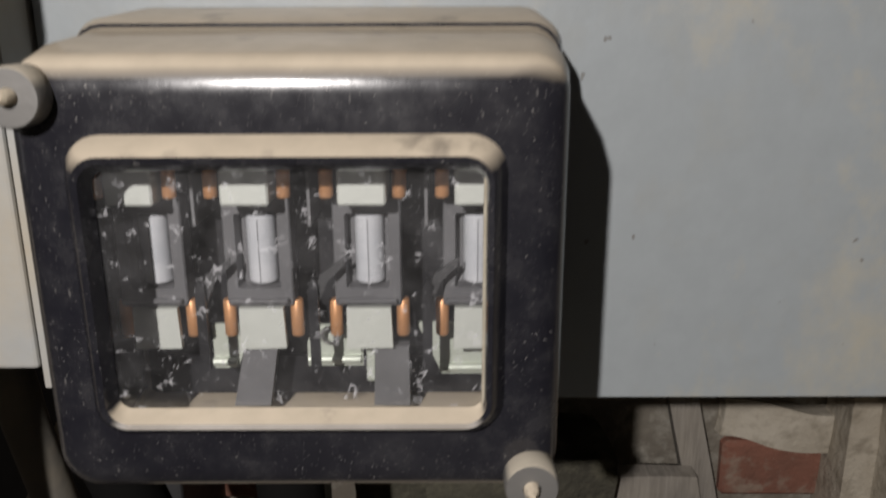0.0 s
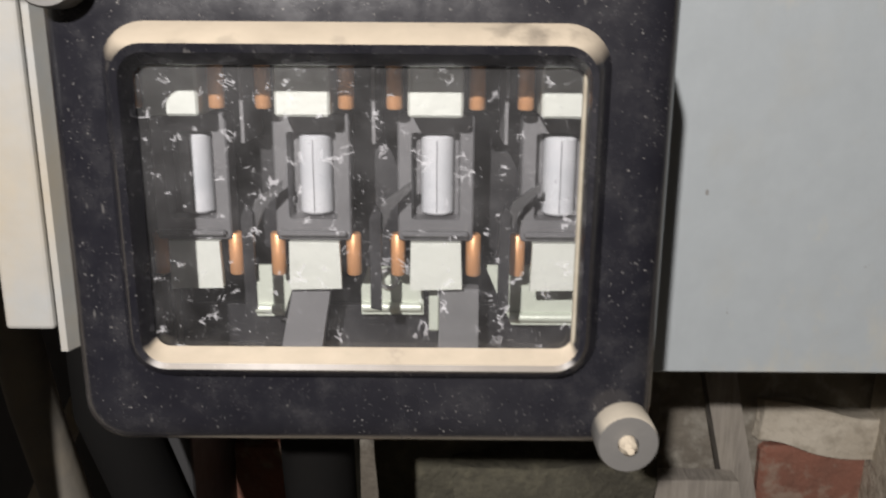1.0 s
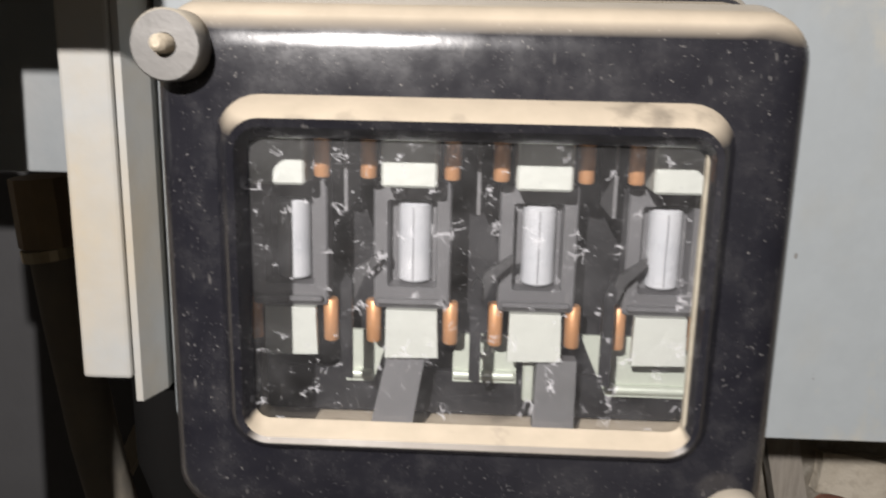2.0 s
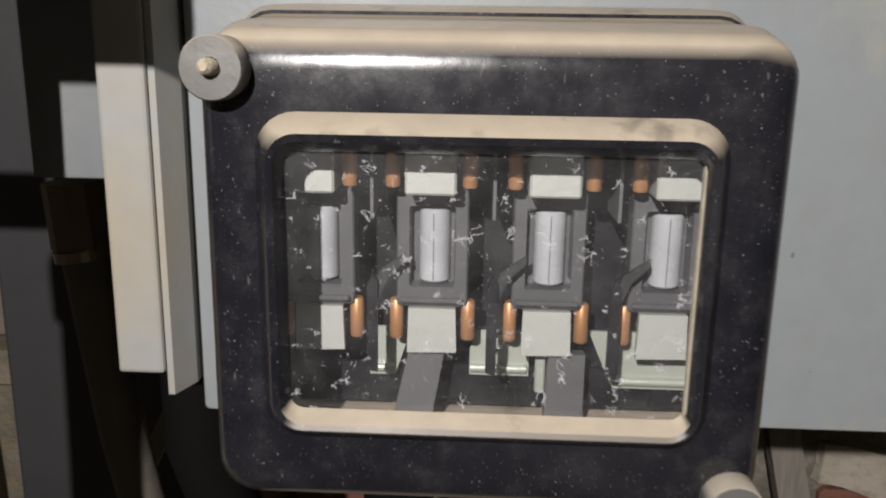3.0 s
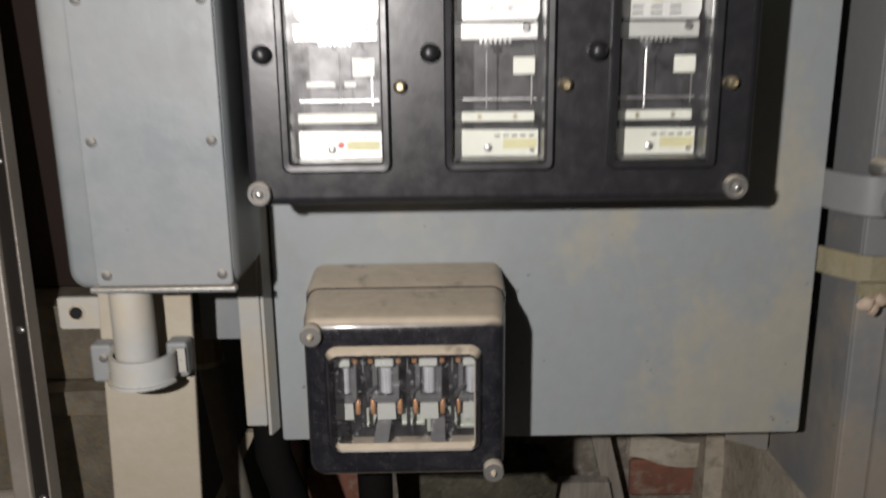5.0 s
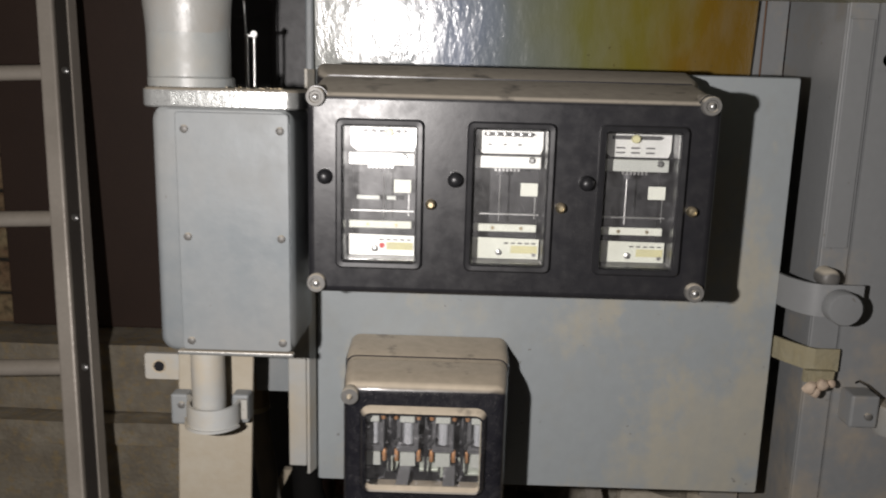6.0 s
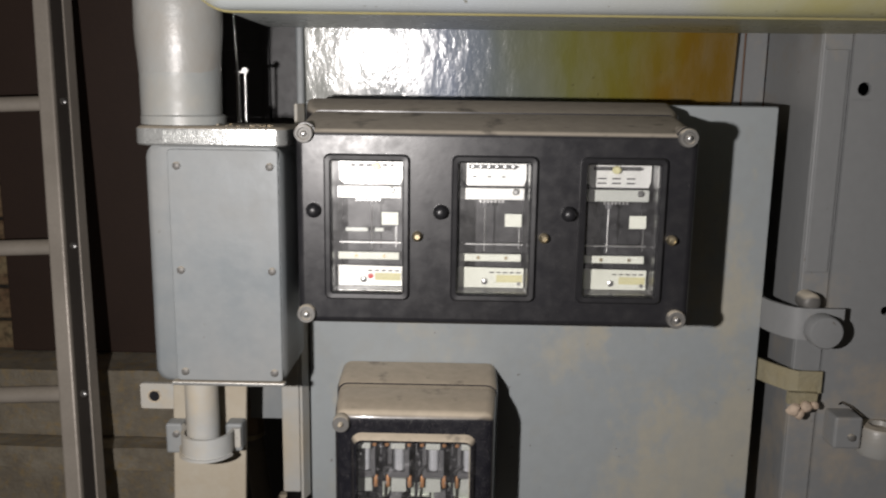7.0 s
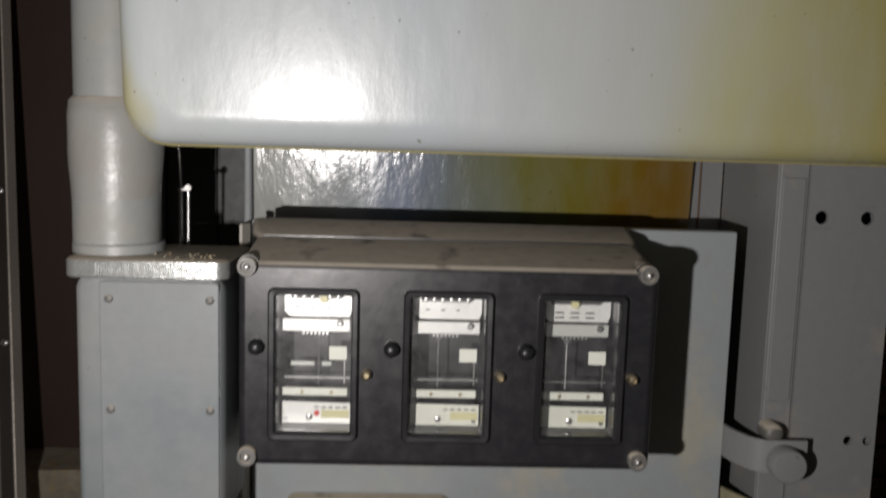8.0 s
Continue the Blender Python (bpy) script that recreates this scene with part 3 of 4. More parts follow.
# ---- the three-element relay ----
big = thing("three_element_relay", (0.18, 0.55, 1.512), "black three-window protection relay with dusty top on a panel", "relay")
part("base", loft(plate_loops([(-0.062, 0.417, 1.520, 1.7725, 0.010, 0.5485), (-0.052, 0.412, 1.520, 1.7630, 0.010, 0.492), (-0.042, 0.406, 1.520, 1.7585, 0.010, 0.478)]), True, True), M_BLACK2, big, smooth=True)
steps = [(-0.046, 0.4105, 1.514, 1.7570, 0.012, 0.4775), (-0.046, 0.4105, 1.513, 1.7450, 0.012, 0.41)]
for k in range(6):
    a = radians(18 * k)
    ins = 0.008 * (1 - math.cos(a))
    steps.append((-0.046 + ins, 0.4105 - ins, 1.5125 + ins, 1.740 - ins, 0.012, 0.394 - 0.008 * math.sin(a)))
part("cover_rim", loft(plate_loops(steps, 6), True, False), M_BLACK2, big, smooth=True)
WX = (0.0355, 0.1810, 0.3270)
xs = [-0.038]
for wx in WX:
    xs += [wx - 0.0405, wx + 0.0405]
xs.append(0.4025)
slabs = [bm_box(xs[i], xs[i + 1], 0.386, 0.392, 1.5205, 1.732) for i in (0, 2, 4, 6)]
for wx in WX:
    slabs += [bm_box(wx - 0.0405, wx + 0.0405, 0.386, 0.392, 1.5205, 1.5490), bm_box(wx - 0.0405, wx + 0.0405, 0.386, 0.392, 1.7060, 1.732)]
face = joined(*slabs)
bmesh.ops.remove_doubles(face, verts=face.verts, dist=0.0001)
part("cover_face", face, M_BLACK2, big)
for j, (cx, cz) in enumerate(((-0.035, 1.734), (0.396, 1.735), (0.395, 1.526), (-0.035, 1.525))):
    part("corner_lug", bm_lathe([(0.0125, 0.53), (0.0128, 0.40), (0.0120, 0.388)], (cx, 0, cz), n=24), M_BLACK2, big, smooth=True)
    b = part("bolt", bm_lathe([(0.0100, 0.389), (0.0106, 0.388), (0.0106, 0.378), (0.0098, 0.3770), (0.0068, 0.3770), (0.0060, 0.3795), (0.0036, 0.3795), (0.0034, 0.3765), (0.0025, 0.376)], (cx, 0, cz), n=28), M_BOLT, big, "dull steel capped bolt", smooth=True)
    part("bolt_stud", bm_lathe([(0.0024, 0.3780), (0.0024, 0.3745), (0.0015, 0.374)], (cx, 0, cz), n=10), M_STEEL, b, smooth=True)
for i, wx in enumerate(WX):
    z0, z1 = 1.543, 1.712
    st = [(wx - 0.0490, wx + 0.0490, z0, z1, 0.007, 0.3862), (wx - 0.0488, wx + 0.0488, z0 + 0.0002, z1 - 0.0002, 0.007, 0.3815), (wx - 0.0470, wx + 0.0470, z0 + 0.002, z1 - 0.002, 0.006, 0.3800),
          (wx - 0.0425, wx + 0.0425, z0 + 0.0065, z1 - 0.0065, 0.004, 0.3805), (wx - 0.0412, wx + 0.0412, z0 + 0.0078, z1 - 0.0078, 0.003, 0.3825), (wx - 0.0402, wx + 0.0402, z0 + 0.0088, z1 - 0.0088, 0.003, 0.398),
          (wx - 0.0402, wx + 0.0402, z0 + 0.0088, z1 - 0.0088, 0.003, 0.470)]
    part("window_frame", loft(plate_loops(st, 4)), M_FRAME, big, smooth=True)
    g = part("glass", bm_box(wx - 0.0400, wx + 0.0400, 0.3900, 0.3910, z0 + 0.009, z1 - 0.009), M_PANE2, big)
    g.visible_shadow = False
    mv = part("movement", bm_box(wx - 0.0400, wx + 0.0400, 0.466, 0.468, z0 + 0.009, z1 - 0.009), M_INNER, big, "relay movement")
    # upper plate with its slots and coil taps
    top = part("tap_plate", bm_prism([(wx - 0.030, 1.6745), (wx + 0.036, 1.6745), (wx + 0.0385, 1.682), (wx + 0.0385, 1.7005), (wx - 0.036, 1.7005), (wx - 0.036, 1.680)], 0.4180, 0.4195), M_WHITE, mv, "white tap plate")
    part("tap_slot", bm_prism([(wx - 0.029, 1.6945), (wx + 0.026, 1.6945), (wx + 0.030, 1.6970), (wx + 0.026, 1.6990), (wx - 0.029, 1.6990)], 0.4172, 0.4178), M_PRINT, mv)
    for k in range(6):
        if i != 2:
            part("tap_screw", bm_lathe([(0.0028, 0.4171), (0.0028, 0.4150), (0.0018, 0.4145)], (wx - 0.024 + 0.0095 * k, 0, 1.6968), n=10), M_STEEL, mv, smooth=True)
    if i != 1:
        part("plug", bm_lathe([(0.0048, 0.4171), (0.0048, 0.4110), (0.0036, 0.4098)], (wx + (0.008 if i == 0 else -0.003), 0, 1.6955), n=16), M_YELLOW, mv, "cream tap plug", smooth=True)
    for r in range(2 if i == 2 else 1):
        for c in range(3):
            x = wx - 0.024 + 0.017 * c
            part("print_bar", bm_box(x, x + (0.010 if i == 2 else 0.004), 0.4173, 0.4178, 1.6842 - 0.0055 * r, 1.6858 - 0.0055 * r), M_PRINT, mv)
    part("cross_bar", bm_box(wx - 0.0385, wx + 0.0370, 0.4150, 0.4190, 1.6580, 1.6720, 0.0008, 1), M_WHITE if i != 2 else M_CLIP, mv, "bright bar")
    part("tap_knob", bm_lathe([(0.0036, 0.4148), (0.0036, 0.4110), (0.0022, 0.4095)], (wx + 0.026, 0, 1.6680), n=14), M_STEEL, mv, smooth=True)
    for k in range(7):
        part("tooth", bm_box(wx - 0.016 + 0.0044 * k, wx - 0.0135 + 0.0044 * k, 0.4155, 0.4175, 1.6545, 1.6580), M_STEEL, mv)
    part("spindle", bm_lathe([(0.0009, 1.5960), (0.0009, 1.6560)], (wx + 0.002 - 0.011 * (i > 0), 0.4200, 0), "Z", 8), M_STEEL, mv, smooth=True)
    part("pivot", bm_lathe([(0.0035, 1.6490), (0.0045, 1.6520), (0.0045, 1.6560)], (wx + 0.002 - 0.011 * (i > 0), 0.4200, 0), "Z", 12), M_GREYPL, mv, smooth=True)
    part("tag", bm_box(wx + 0.0145, wx + 0.0340, 0.4110, 0.4120, 1.6270, 1.6420), M_CREAM, mv, "small pale tag")
    part("tag_wire", bm_box(wx + 0.0310, wx + 0.0320, 0.4125, 0.4133, 1.6000, 1.6260), M_STEEL, mv)
    if i == 0:
        part("contact", bm_box(wx - 0.0300, wx - 0.0030, 0.4230, 0.4260, 1.6165, 1.6215, 0.0006, 1), M_CLIP, mv)
        part("contact", bm_box(wx + 0.0050, wx + 0.0160, 0.4230, 0.4260, 1.6165, 1.6215, 0.0006, 1), M_CLIP, mv)
    part("scale_bar", bm_box(wx - 0.0360, wx + 0.0370, 0.4180, 0.4230, 1.6035, 1.6052), M_STEEL, mv, "thin metal bar")
    part("magnet_bar", bm_box(wx - 0.0385, wx + 0.0350, 0.4150, 0.4190, 1.5840, 1.5930, 0.0008, 1), M_CREAM, mv, "pale lower bar")
    for dx in (-0.016, 0.017):
        part("bar_screw", bm_lathe([(0.0021, 0.4149), (0.0021, 0.4138)], (wx + dx, 0, 1.5885), n=10), M_BRASS, mv)
    part("scale_plate", bm_prism([(wx - 0.0392, 1.5522), (wx + 0.0385, 1.5522), (wx + 0.0385, 1.5760), (wx - 0.0392, 1.5770)], 0.4150, 0.4165), M_WHITE if i == 0 else M_CREAM, mv, "pale rating plate")
    part("rating_label", bm_box(wx + 0.0060, wx + 0.0370, 0.4140, 0.4146, 1.5590, 1.5680), M_YELLOW, mv, "yellow label")
    for k in range(5):
        part("print_bar", bm_box(wx - 0.002 + 0.008 * k, wx + 0.003 + 0.008 * k, 0.4141, 0.4146, 1.5702, 1.5716), M_PRINT, mv)
    if i == 0:
        part("red_flag", bm_lathe([(0.0032, 0.4149), (0.0032, 0.4140)], (wx + 0.0010, 0, 1.5640), n=16), M_RED, mv, "round red mark")
    part("plate_screw", bm_lathe([(0.0040, 0.4149), (0.0036, 0.4125), (0.0015, 0.4115)], (wx - 0.0075 if i == 0 else wx - 0.004 * (3 - i), 0, 1.5600), n=14), M_STEEL, mv, smooth=True)
    part("plate_screw", bm_lathe([(0.0026, 0.4149), (0.0024, 0.4135)], (wx + (-0.034 if i == 0 else 0.033), 0, 1.5575), n=12), M_STEEL, mv, smooth=True)
    part("reset_knob", bm_lathe([(0.0085, 0.3862), (0.0085, 0.3800), (0.0078, 0.3765), (0.0055, 0.3735), (0.0025, 0.3722)], (wx - 0.0610, 0, 1.6470), n=24), M_FRAME, big, "black domed reset knob", smooth=True)
    part("stop_screw", bm_lathe([(0.0058, 0.3862), (0.0058, 0.3800), (0.0048, 0.3770), (0.0030, 0.3755), (0.0028, 0.3775)], (wx + 0.0580, 0, 1.6185), n=18), M_BRASS, big, "worn brass knurled screw", smooth=True)

# ---- the cable junction box and its pipe ----
jb = thing("junction_box", (-0.14, 0.49, 1.43), "grey enamelled cable junction box with six screws in its lid", "junction box")
part("body", loft(plate_loops([(-0.224, -0.062, 1.432, 1.7183, 0.016, 0.50), (-0.224, -0.062, 1.432, 1.7183, 0.016, 0.405), (-0.220, -0.0635, 1.435, 1.720, 0.016, 0.396), (-0.213, -0.066, 1.440, 1.716, 0.014, 0.3915)], 6), True, True), M_PAINT, jb, smooth=True)
part("lid", loft(plate_loops([(-0.1935, -0.0665, 1.4380, 1.7140, 0.004, 0.3912), (-0.1935, -0.0665, 1.4380, 1.7140, 0.004, 0.3885), (-0.1925, -0.0675, 1.4390, 1.7130, 0.004, 0.3875)], 3), True, True), M_PAINT, jb)
part("lid_lip", bm_box(-0.2, -0.064, 0.386, 0.3965, 1.4315, 1.4365, 0.0015), M_ZINC, jb)
for sx in (-0.183, -0.076):
    for sz in (1.695, 1.573, 1.449):
        s = part("screw", bm_lathe([(0.0048, 0.3876), (0.0046, 0.3862), (0.0030, 0.3850)], (sx, 0, sz), n=14), M_BOLT, jb, smooth=True)
part("cap", loft([[(x, y, z) for x, y in rrect(-0.226 + i, -0.054 - i, 0.374 + i, 0.512, 0.014)] for i, z in ((0.002, 1.7185), (0.0, 1.7205), (0.0, 1.7375), (0.003, 1.7400))], True, True), M_ZINC, jb, "bright ribbed zinc cap dusty on top", smooth=True)
for k in range(44):
    x = -0.192 + 0.0028 * k
    part("cap_rib", bm_box(x, x + 0.0013, 0.3728, 0.3742, 1.7225, 1.7355), M_ZINC, jb)
for k in range(26):
    gx, gy, gs = -0.15 + 0.085 * random.random(), 0.382 + 0.04 * random.random(), 0.0012 + 0.0014 * random.random()
    part("grit", rough_box(gx, gx + gs, gy, gy + gs, 1.740, 1.7402 + gs * 0.7, 0.0003, 0.0003, k), M_CONC, jb)
pipe = thing("riser_pipe", (-0.191, 0.44, 1.741), "thick grey painted cable pipe rising from a junction box", "pipe")
part("collar", bm_lathe([(0.0490, 1.7405), (0.0490, 1.7500), (0.0468, 1.7520)], (-0.189, 0.44, 0), "Z", 40), M_PIPE, pipe, smooth=True)
part("tube", bm_lathe([(0.0465, 1.7410), (0.0468, 1.84), (0.0430, 1.89), (0.0430, 2.4)], (-0.191, 0.44, 0), "Z", 40), M_PIPE, pipe, smooth=True)
sleeve = bm_lathe([(0.0469, 1.800), (0.0474, 1.812), (0.0488, 1.832), (0.0500, 1.850), (0.0502, 1.868), (0.0494, 1.888), (0.0478, 1.905), (0.0440, 1.909)], (-0.191, 0.44, 0), "Z", 40)
for v in sleeve.verts:
    v.co += noise.noise_vector(v.co * 34) * 0.0016
part("sleeve", sleeve, M_TAPE, pipe, "dusty wrapped sleeve", smooth=True)

SX, SY = -0.1725, 0.4120
stub = thing("pipe_stub", (SX, SY, 1.323), "grey pipe stub in a two-bolt saddle clamp", "pipe")
part("tube", bm_lathe([(0.0195, 1.342), (0.0202, 1.344), (0.0202, 1.4315)], (SX, SY, 0), "Z", 32), M_STRIP, stub, smooth=True)
part("saddle", bm_ribbon([(-0.2265, 0.4420), (-0.2100, 0.4400), *ring_arc(SX + 0.004, SY + 0.004, 0.0300, 165, 375, 16), (-0.1300, 0.4260)], 1.3370, 1.3620, 0.0045), M_STRIP, stub, "wide dusty saddle strap", smooth=True)
part("saddle_lip", bm_ribbon([(-0.2050, 0.4250), *ring_arc(SX + 0.004, SY + 0.004, 0.0320, 185, 345, 14)], 1.3340, 1.3372, 0.006), M_STRIP, stub, smooth=True)
part("ear", bm_box(-0.1500, -0.1290, 0.4285, 0.4515, 1.329, 1.366, 0.003), M_PAINT, stub)
part("ear", bm_box(-0.2270, -0.2060, 0.4300, 0.4515, 1.324, 1.364, 0.003), M_PAINT, stub)
part("clamp_screw", bm_lathe([(0.0046, 0.4283), (0.0046, 0.4250), (0.0024, 0.4238)], (-0.1440, 0, 1.351), n=14), M_BRASS, stub, smooth=True)
part("clamp_screw", bm_lathe([(0.0042, 0.4298), (0.0042, 0.4270), (0.0022, 0.4260)], (-0.2130, 0, 1.351), n=14), M_BOLT, stub, smooth=True)

post = thing("steel_post", (-0.18, 0.46, 0), "pale dusty steel channel post carrying a pipe clamp", "post")
for name, bm in (("web", bm_box(-0.2285, -0.1335, 0.4520, 0.4600, 0.0, 1.428, 0.002)), ("flange", bm_box(-0.2285, -0.2225, 0.4605, 0.520, 0.0, 1.428, 0.001))):
    for v in bm.verts:
        v.co.x += (v.co.z - 1.24) * 0.035
    part(name, bm, M_POST, post)
lug = part("lug", bm_prism(rrect(-0.2740, -0.2290, 1.3665, 1.4010, 0.003, 3), 0.474, 0.480), M_STRIP, post, "small lug with a hole drawn on it")
part("lug_hole", bm_lathe([(0.0090, 0.4738), (0.0090, 0.4725), (0.0075, 0.4725), (0.0070, 0.4739)], (-0.2555, 0, 1.384), n=24), M_DUSTLEDGE, lug, "worn rim of the lug's hole", smooth=True)
# Near-black disc paints the shaded bore; the lug itself is solid.
part("lug_bore_shade", bm_lathe([(0.0068, 0.4738), (0.0068, 0.4732)], (-0.2555, 0, 1.384), n=20), M_INNER, lug)

gl = thing("conduit", (-0.12, 0.62, 0), "dusty armoured cable rising into a worn brass gland", "conduit")
part("pipe", bm_tube([(-0.100, 0.76, 0.0), (-0.126, 0.701, 0.800), (-0.147, 0.665, 1.029), (-0.159, 0.653, 1.127), (-0.168, 0.649, 1.214), (-0.172, 0.647, 1.260)], 0.0158, 16), M_CONDUIT, gl, smooth=True)
part("gland", bm_tube([(-0.172, 0.647, 1.255), (-0.173, 0.647, 1.262)], 0.0192, 24), M_BRASS, gl, "brass ring")
part("gland_nut", bm_tube([(-0.173, 0.647, 1.263), (-0.176, 0.647, 1.306)], 0.0196, 10), M_GLAND, gl, "dull brass gland nut")

# ---- the tank overhead and the oily plate behind ----
tank = thing("oil_tank", (0.4, 0.55, 1.858), "pale blue-grey oil tank with rounded edges and yellow oil runs", "tank")
steps = []
for k in range(8):
    a = radians(90 * k / 7)
    ins = 0.028 * (1 - math.sin(a))
    steps.append((-0.140 + ins, 1.15 - ins, 1.861 + ins, 2.45 - ins, 0.042, 0.325 - 0.028 * math.cos(a)))
bm = loft(plate_loops([*steps, (-0.140, 1.15, 1.861, 2.45, 0.042, 0.53)], 8), True, True)
for v in bm.verts:
    v.co.y -= (v.co.z - 1.858) * 0.075
part("shell", bm, M_TANK, tank, smooth=True)
rim = [(-0.1395, 2.42), (-0.1395, 1.905)] + [(-0.0980 - 0.0415 * math.cos(radians(a)), 1.9035 - 0.0415 * math.sin(radians(a))) for a in range(0, 91, 10)] + [(1.1, 1.862)]
part("edge_weld", bm_tube([(x, 0.330 - (z - 1.861) * 0.075, z) for x, z in rim], 0.0032, 8), M_RIM, tank, "yellowed weld along the edge", smooth=True)
plate = thing("oily_plate", (0.22, 0.70, 1.6), "glossy steel plate stained yellow and brown with oil", "plate")
bm = bm_box(-0.091, 0.545, 0.700, 0.712, 1.60, 2.30, 0.002)
for v in bm.verts:
    v.co.y -= (v.co.z - 1.80) * 0.07
part("sheet", bm, M_GOLD, plate)
part("edge_rail", bm_box(-0.103, -0.0915, 0.690, 0.715, 1.60, 2.30, 0.003), M_PAINT, plate)
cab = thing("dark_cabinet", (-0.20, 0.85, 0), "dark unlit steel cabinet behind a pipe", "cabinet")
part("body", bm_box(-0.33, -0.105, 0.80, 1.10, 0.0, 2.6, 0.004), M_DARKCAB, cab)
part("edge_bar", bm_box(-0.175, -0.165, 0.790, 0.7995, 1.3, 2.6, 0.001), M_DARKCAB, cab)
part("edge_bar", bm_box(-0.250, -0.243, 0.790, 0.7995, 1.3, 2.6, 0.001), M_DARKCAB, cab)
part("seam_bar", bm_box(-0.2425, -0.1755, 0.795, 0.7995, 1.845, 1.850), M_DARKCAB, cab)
rod = thing("linkage", (-0.15, 0.55, 1.74), "thin bright steel linkage rods standing by a cap", "linkage")
part("rod", bm_tube([(-0.1535, 0.553, 1.715), (-0.1530, 0.553, 1.805)], 0.0022, 10), M_STEEL, rod, smooth=True)
part("rod", bm_tube([(-0.1445, 0.556, 1.725), (-0.1440, 0.556, 1.810)], 0.0018, 10), M_STEEL, rod, smooth=True)
part("yoke", bm_box(-0.156, -0.140, 0.551, 0.558, 1.803, 1.807, 0.001, 1), M_STEEL, rod)
part("eye", bm_lathe([(0.004, 0.548), (0.004, 0.552)], (-0.1425, 0, 1.807), n=12), M_STEEL, rod)
part("wire", bm_tube([(-0.163, 0.60, 1.735), (-0.1655, 0.60, 1.80), (-0.172, 0.60, 1.95)], 0.0016, 8), M_STEEL, rod, smooth=True)

# ---- the frame post on the other side ----
rp = thing("frame_post", (0.68, 0.6, 1.08), "grey enamelled steel frame post with punched holes", "post")
part("side_web", bm_box(0.6180, 0.6240, 0.5560, 0.740, 1.081, 2.5, 0.001), M_POST2, rp)
part("front_flange", bm_box(0.6180, 0.6540, 0.5495, 0.5555, 1.075, 2.5, 0.0015), M_POST2, rp)
part("cover_strip", bm_box(0.6210, 0.6500, 0.5470, 0.5492, 1.556, 1.842, 0.0008, 1), M_POST2, rp)


def punched(x0, x1, z0, z1, y0, y1, holes):
    """A plate with square-set round holes right through it."""
    bm = bmesh.new()
    zs = sorted({z0, z1, *[z for _, c, r in holes for z in (c - r * 1.6, c + r * 1.6)]})
    for a, b in zip(zs, zs[1:]):
        row = sorted((h for h in holes if a < h[1] < b), key=lambda h: h[0])
        xs = [x0, *[x for h in row for x in (h[0] - h[2] * 1.6, h[0] + h[2] * 1.6)], x1]
        for i in range(0, len(xs), 2):
            bm2 = bm_box(xs[i], xs[i + 1], y0, y1, a, b)
            me = bpy.data.meshes.new("temp")
            bm2.to_mesh(me)
            bm2.free()
            bm.from_mesh(me)
            bpy.data.meshes.remove(me)
        for cx, cz, r in row:
            q = r * 1.6
            loops = []
            for y, k in ((y0, 1), (y0, 0), (y1, 0), (y1, 1)):
                loop = []
                for j in range(24):
                    t = 2 * math.pi * j / 24
                    c, s = math.cos(t), math.sin(t)
                    e = q / max(abs(c), abs(s)) if k else r
                    loop.append((cx + e * c, y, cz + e * s))
                loops.append(loop)
            loft(loops, bm=bm)
    bmesh.ops.remove_doubles(bm, verts=bm.verts, dist=0.00002)
    return bm


HOLES = [(0.672, 1.7935, 0.0085), (0.7300, 1.7940, 0.0085), (0.694, 1.885, 0.016), (0.7300, 1.5060, 0.0060), (0.7555, 1.5060, 0.0060)]
part("hole_plate", punched(0.6545, 0.766, 1.075, 2.5, 0.545, 0.551, HOLES), M_POST2, rp)
part("end_flange", bm_box(0.760, 0.766, 0.5512, 0.66, 1.081, 2.5), M_POST2, rp)
part("rear_sheet", bm_prism([(0.555, 2.5), (0.617, 2.5), (0.617, 1.081), (0.590, 1.090), (0.555, 1.100)], 0.742, 0.748), M_POST2, rp)
part("rust_seam", bm_box(0.5825, 0.5845, 0.7385, 0.7415, 1.70, 2.5, 0.0008, 1), M_RUST, rp, "rusty orange seam")
# Dark sheet added behind the punched holes, standing in for their shaded depth.
part("hole_shade_sheet", bm_box(0.6545, 0.7595, 0.60, 0.604, 1.081, 2.5), M_DARKCAB, rp)
rp.location += Vector((-0.022, -0.027, 0))
st = thing("strap_clamp", (0.62, 0.5, 1.47), "grey bent steel strap with a round knob", "clamp")
part("strap", bm_ribbon([(0.5585, 0.562), (0.5595, 0.548), (0.5630, 0.530), (0.5730, 0.508), (0.5800, 0.499), (0.5900, 0.4935), (0.642, 0.4930)], 1.472, 1.514, 0.005), M_POST2, st, smooth=True)
part("knob", bm_lathe([(0.0200, 0.4900), (0.0215, 0.4885), (0.0215, 0.4690), (0.0200, 0.4670), (0.0120, 0.4664)], (0.611, 0, 1.488), n=36), M_POST2, st, "round grey knob", smooth=True)
part("pin", bm_lathe([(0.0125, 0.544), (0.0125, 0.522), (0.0105, 0.518), (0.0060, 0.516)], (0.602, -0.022, 1.520), n=24), M_BOLT, st, smooth=True)
rag = thing("rag_strip", (0.60, 0.52, 1.38), "ochre cloth strip tied round a steel post", "cloth")
part("band", bm_ribbon([(0.575, 0.600), (0.590, 0.566), (0.606, 0.541), (0.614, 0.535), (0.645, 0.534)], 1.402, 1.432, 0.004), M_RAG, rag)
part("fold", rough_box(0.598, 0.636, 0.524, 0.532, 1.388, 1.404, 0.002, 0.004, 3.1, 4), M_RAG, rag, smooth=True)
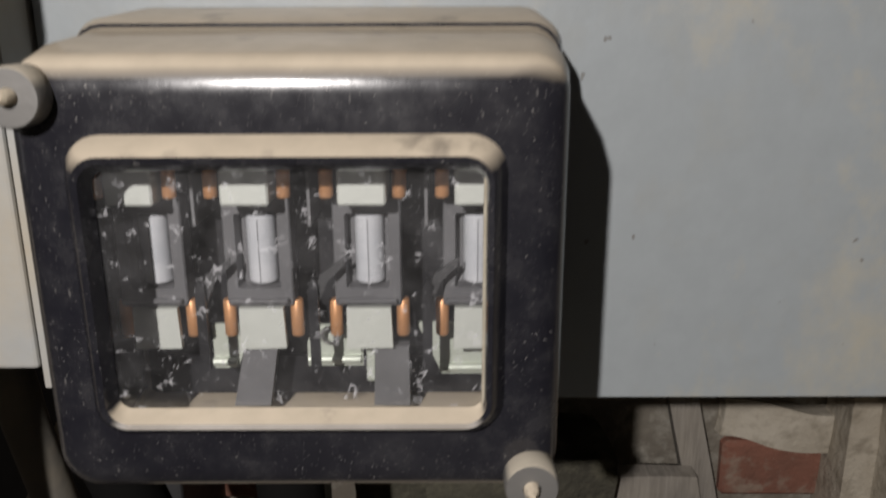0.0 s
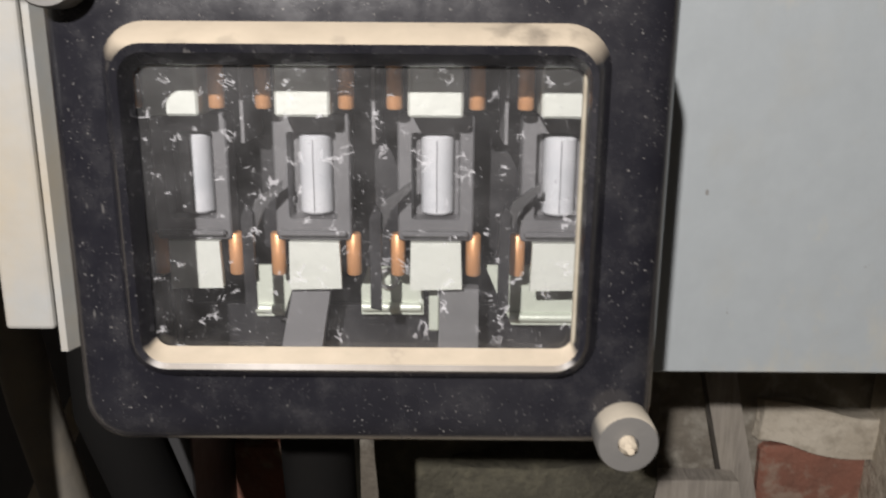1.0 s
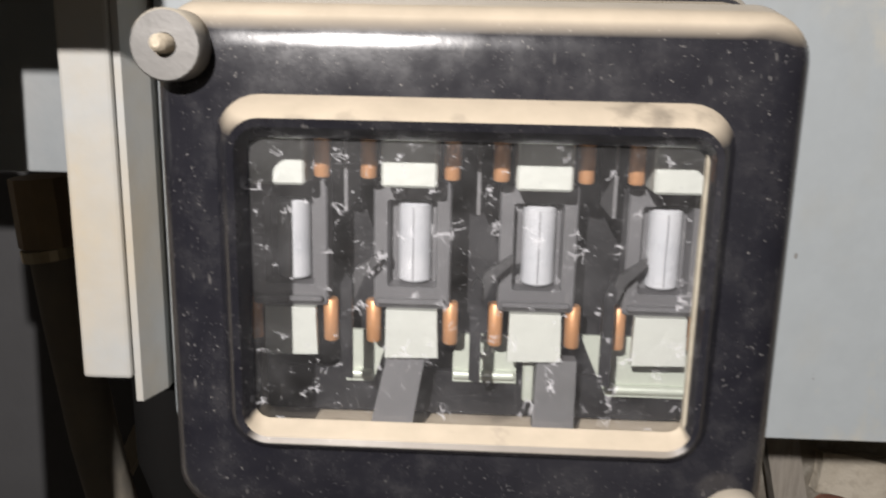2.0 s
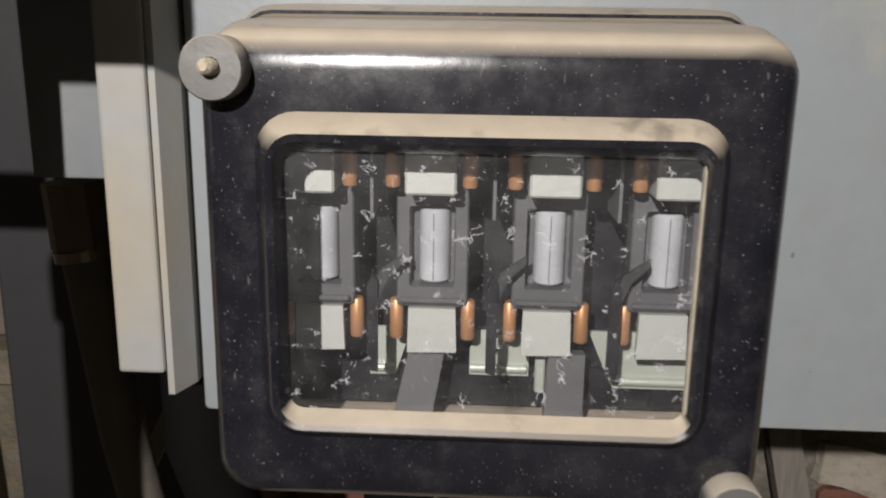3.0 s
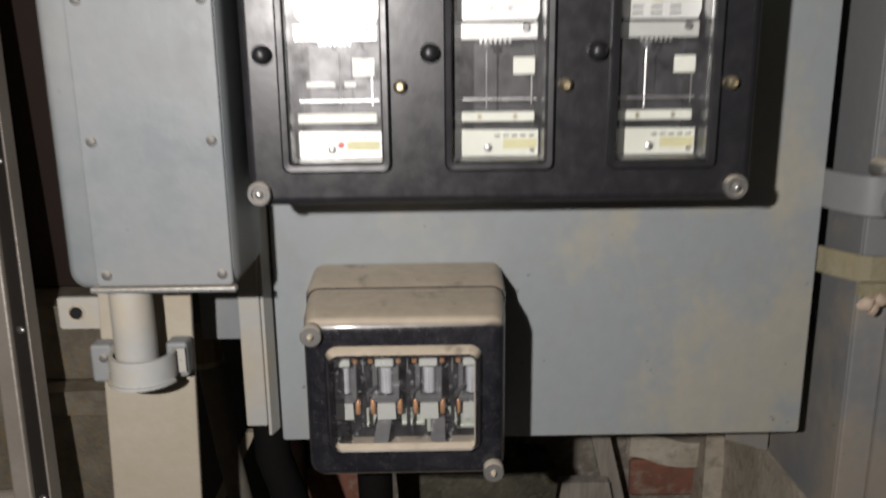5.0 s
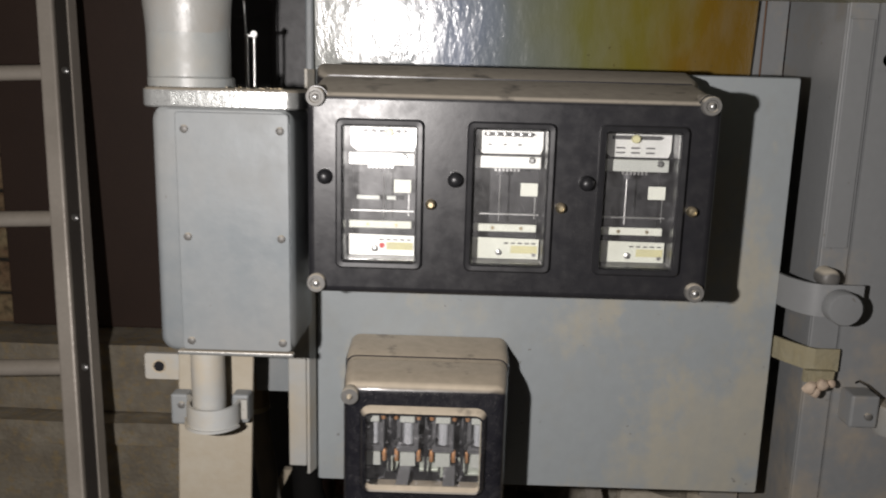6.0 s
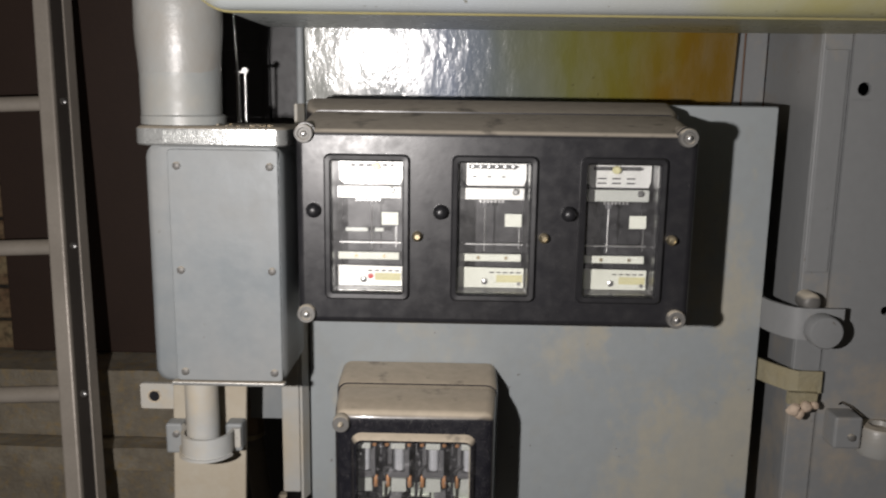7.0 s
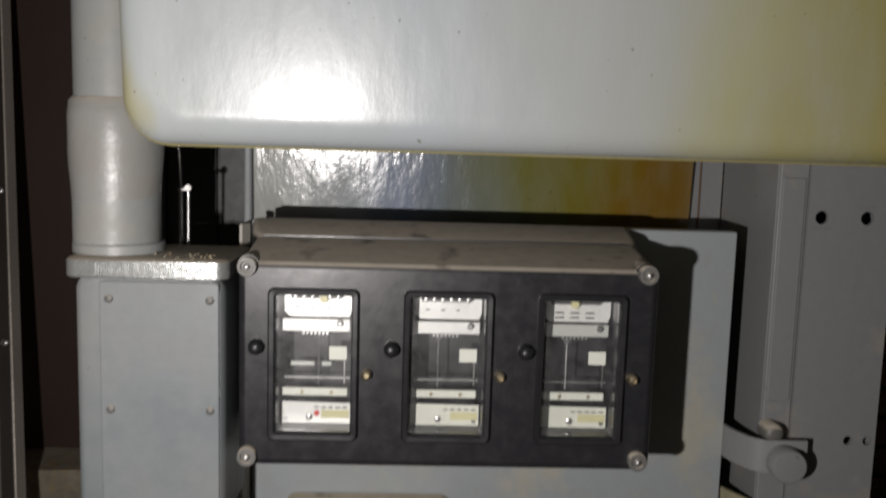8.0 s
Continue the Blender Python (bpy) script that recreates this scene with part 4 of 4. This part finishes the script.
for k, (x, z, s) in enumerate(((0.607, 1.382, 0.009), (0.622, 1.386, 0.008), (0.634, 1.389, 0.006), (0.614, 1.376, 0.007))):
    bm = bmesh.new()
    bmesh.ops.create_icosphere(bm, subdivisions=2, radius=s, matrix=Matrix.Translation((x, 0.522, z)))
    for v in bm.verts:
        v.co += noise.noise_vector(v.co * 90) * s * 0.45
    part("knot", bm, M_RAG2, rag, "pale frayed knot", smooth=True)
rag.location += Vector((-0.016, -0.026, -0.008))
bl = thing("pipe_bracket", (0.68, 0.5, 1.32), "grey angle bracket holding a dusty pipe end", "bracket")
part("bracket", bm_box(0.650, 0.686, 0.500, 0.544, 1.328, 1.372, 0.003), M_POST2, bl)
part("screw", bm_lathe([(0.0048, 0.500), (0.0048, 0.4965), (0.003, 0.4955)], (0.672, 0, 1.345), n=14), M_BOLT, bl, smooth=True)
part("pipe_end", bm_lathe([(0.0270, 1.318), (0.0285, 1.321), (0.0285, 1.352), (0.0260, 1.357), (0.0140, 1.358), (0.0120, 1.352)], (0.716, 0.515, 0), "Z", 28), M_TAPE, bl, "dusty pipe end", smooth=True)
part("wire", bm_tube([(0.668, 0.537, 1.376), (0.671, 0.530, 1.382), (0.680, 0.526, 1.378), (0.694, 0.520, 1.366)], 0.0016, 8), M_SHADE_CABLE, bl, smooth=True)
bl.location += Vector((-0.008, -0.016, -0.003))

# ---- cables, boards and rubble below the panel ----
# Cables double as the black strips of cast shadow below the relay.
for k, (x, y, x2, r) in enumerate(((-0.092, 0.62, -0.040, 0.023), (0.040, 0.60, 0.043, 0.0225))):
    c = thing("cable", (x, y, 0.0), "thick black cable standing in for a shadow strip below a relay", "cable", "cables below the relay")
    part("sheath", bm_tube([(x2, y + 0.16, 0.3), (x2, y + 0.06, 0.8), ((x + 2 * x2) / 3, y + 0.02, 1.0), (x, y, 1.14), (x, y, 1.222)], r, 14), M_SHADE_CABLE, c, smooth=True)
for k, (x0, x1, y, z1, tilt) in enumerate(((0.3195, 0.425, 0.86, 0.955, -0.0375), (0.428, 0.458, 0.885, 1.060, -0.06))):
    b = thing("board", ((x0 + x1) / 2, y, 0.8), "grey weathered splintered board leaning on a brick wall", "board", "boards by the wall")
    bm = rough_box(x0, x1, y - 0.012, y + 0.010, 0.79, z1, 0.002, 0.004, k * 2.2 + 1, 7)
    for v in bm.verts:
        v.co.x += (v.co.z - 0.8) * tilt * 4
    part("plank", bm, M_WOOD, b)
for k, (x0, x1, z0, z1, y) in enumerate(((0.055, 0.150, 0.79, 1.09, 0.870), (0.13, 0.300, 0.79, 1.0, 0.845), (0.115, 0.24, 0.95, 1.10, 0.885))):
    b = thing("rubble_stone", ((x0 + x1) / 2, y, z0), "dark rough stone against a brick wall", "stone", "stones by the wall")
    part("stone", rough_box(x0, x1, y - 0.05, y + 0.05, z0, z1, 0.01, 0.022, k * 5.1, 8), M_ROCK, b, smooth=True)
lath = thing("lath", (-0.2, 0.72, 0.0), "thin pale wooden lath leaning behind a conduit", "lath")
part("strip", bm_prism([(-0.132, 1.130), (-0.146, 1.130), (-0.300, 0.820), (-0.282, 0.820)], 0.700, 0.712), M_POST, lath)
pil = thing("plaster_pier", (0.85, 0.75, 0.0), "pale limewashed pier carrying a steel post beside a brick wall", "pier", kind="structure")
part("render_coat", rough_box(0.598, 1.15, 0.552, 0.948, 0.0, 1.078, 0.01, 0.007, 6.2, 26), M_PLASTER, pil, smooth=True)
part("render_edge", rough_box(0.572, 0.606, 0.885, 0.947, 0.0, 1.092, 0.01, 0.008, 2.7, 12), M_PLASTER, pil, smooth=True)

part("mortar_lump", rough_box(0.450, 0.585, 0.930, 0.965, 0.940, 0.990, 0.010, 0.020, 4.4, 10), M_PLASTER, wall_low, "lump of pale mortar", smooth=True)

# ---- single bricks ----
def bricks(wall, mat, x_from, x_to, z_from, z_to, y, w, h, joint, seed):
    rnd = random.Random(seed)
    meshes = []
    for v in range(5):
        bm = rough_box(-w / 2, w / 2, -0.012, 0.03, -h / 2, h / 2, 0.005, 0.004, v * 3.3 + seed)
        me = bpy.data.meshes.new("brick")
        bm.to_mesh(me)
        bm.free()
        me.materials.append(mat)
        meshes.append(me)
    z, row = z_from + h / 2, 0
    while z < z_to:
        x = x_from - (0.5 * (row % 2)) * (w + joint)
        while x < x_to:
            ob = new("brick", meshes[rnd.randrange(5)])
            ob.parent = wall
            ob.location = (x, y + rnd.uniform(-0.002, 0.004), z)
            ob.rotation_euler = (0, rnd.uniform(-0.008, 0.008), 0)
            x += w + joint
        z += h + joint
        row += 1


bricks(wall_low, M_BRICK, -0.105, 0.05, 0.705, 1.06, 0.950, 0.215, 0.071, 0.013, 5)
bricks(wall_low, M_BRICK, 0.5655, 1.3, 0.705, 0.93, 0.950, 0.215, 0.071, 0.013, 6)
bricks(wall_back, M_FLAKE, -1.95, -0.98, 1.09, 2.3, 1.553, 0.195, 0.081, 0.010, 9)
bricks(wall_back, M_BRICK, 0.85, 1.6, 0.9, 2.3, 1.553, 0.215, 0.066, 0.012, 12)
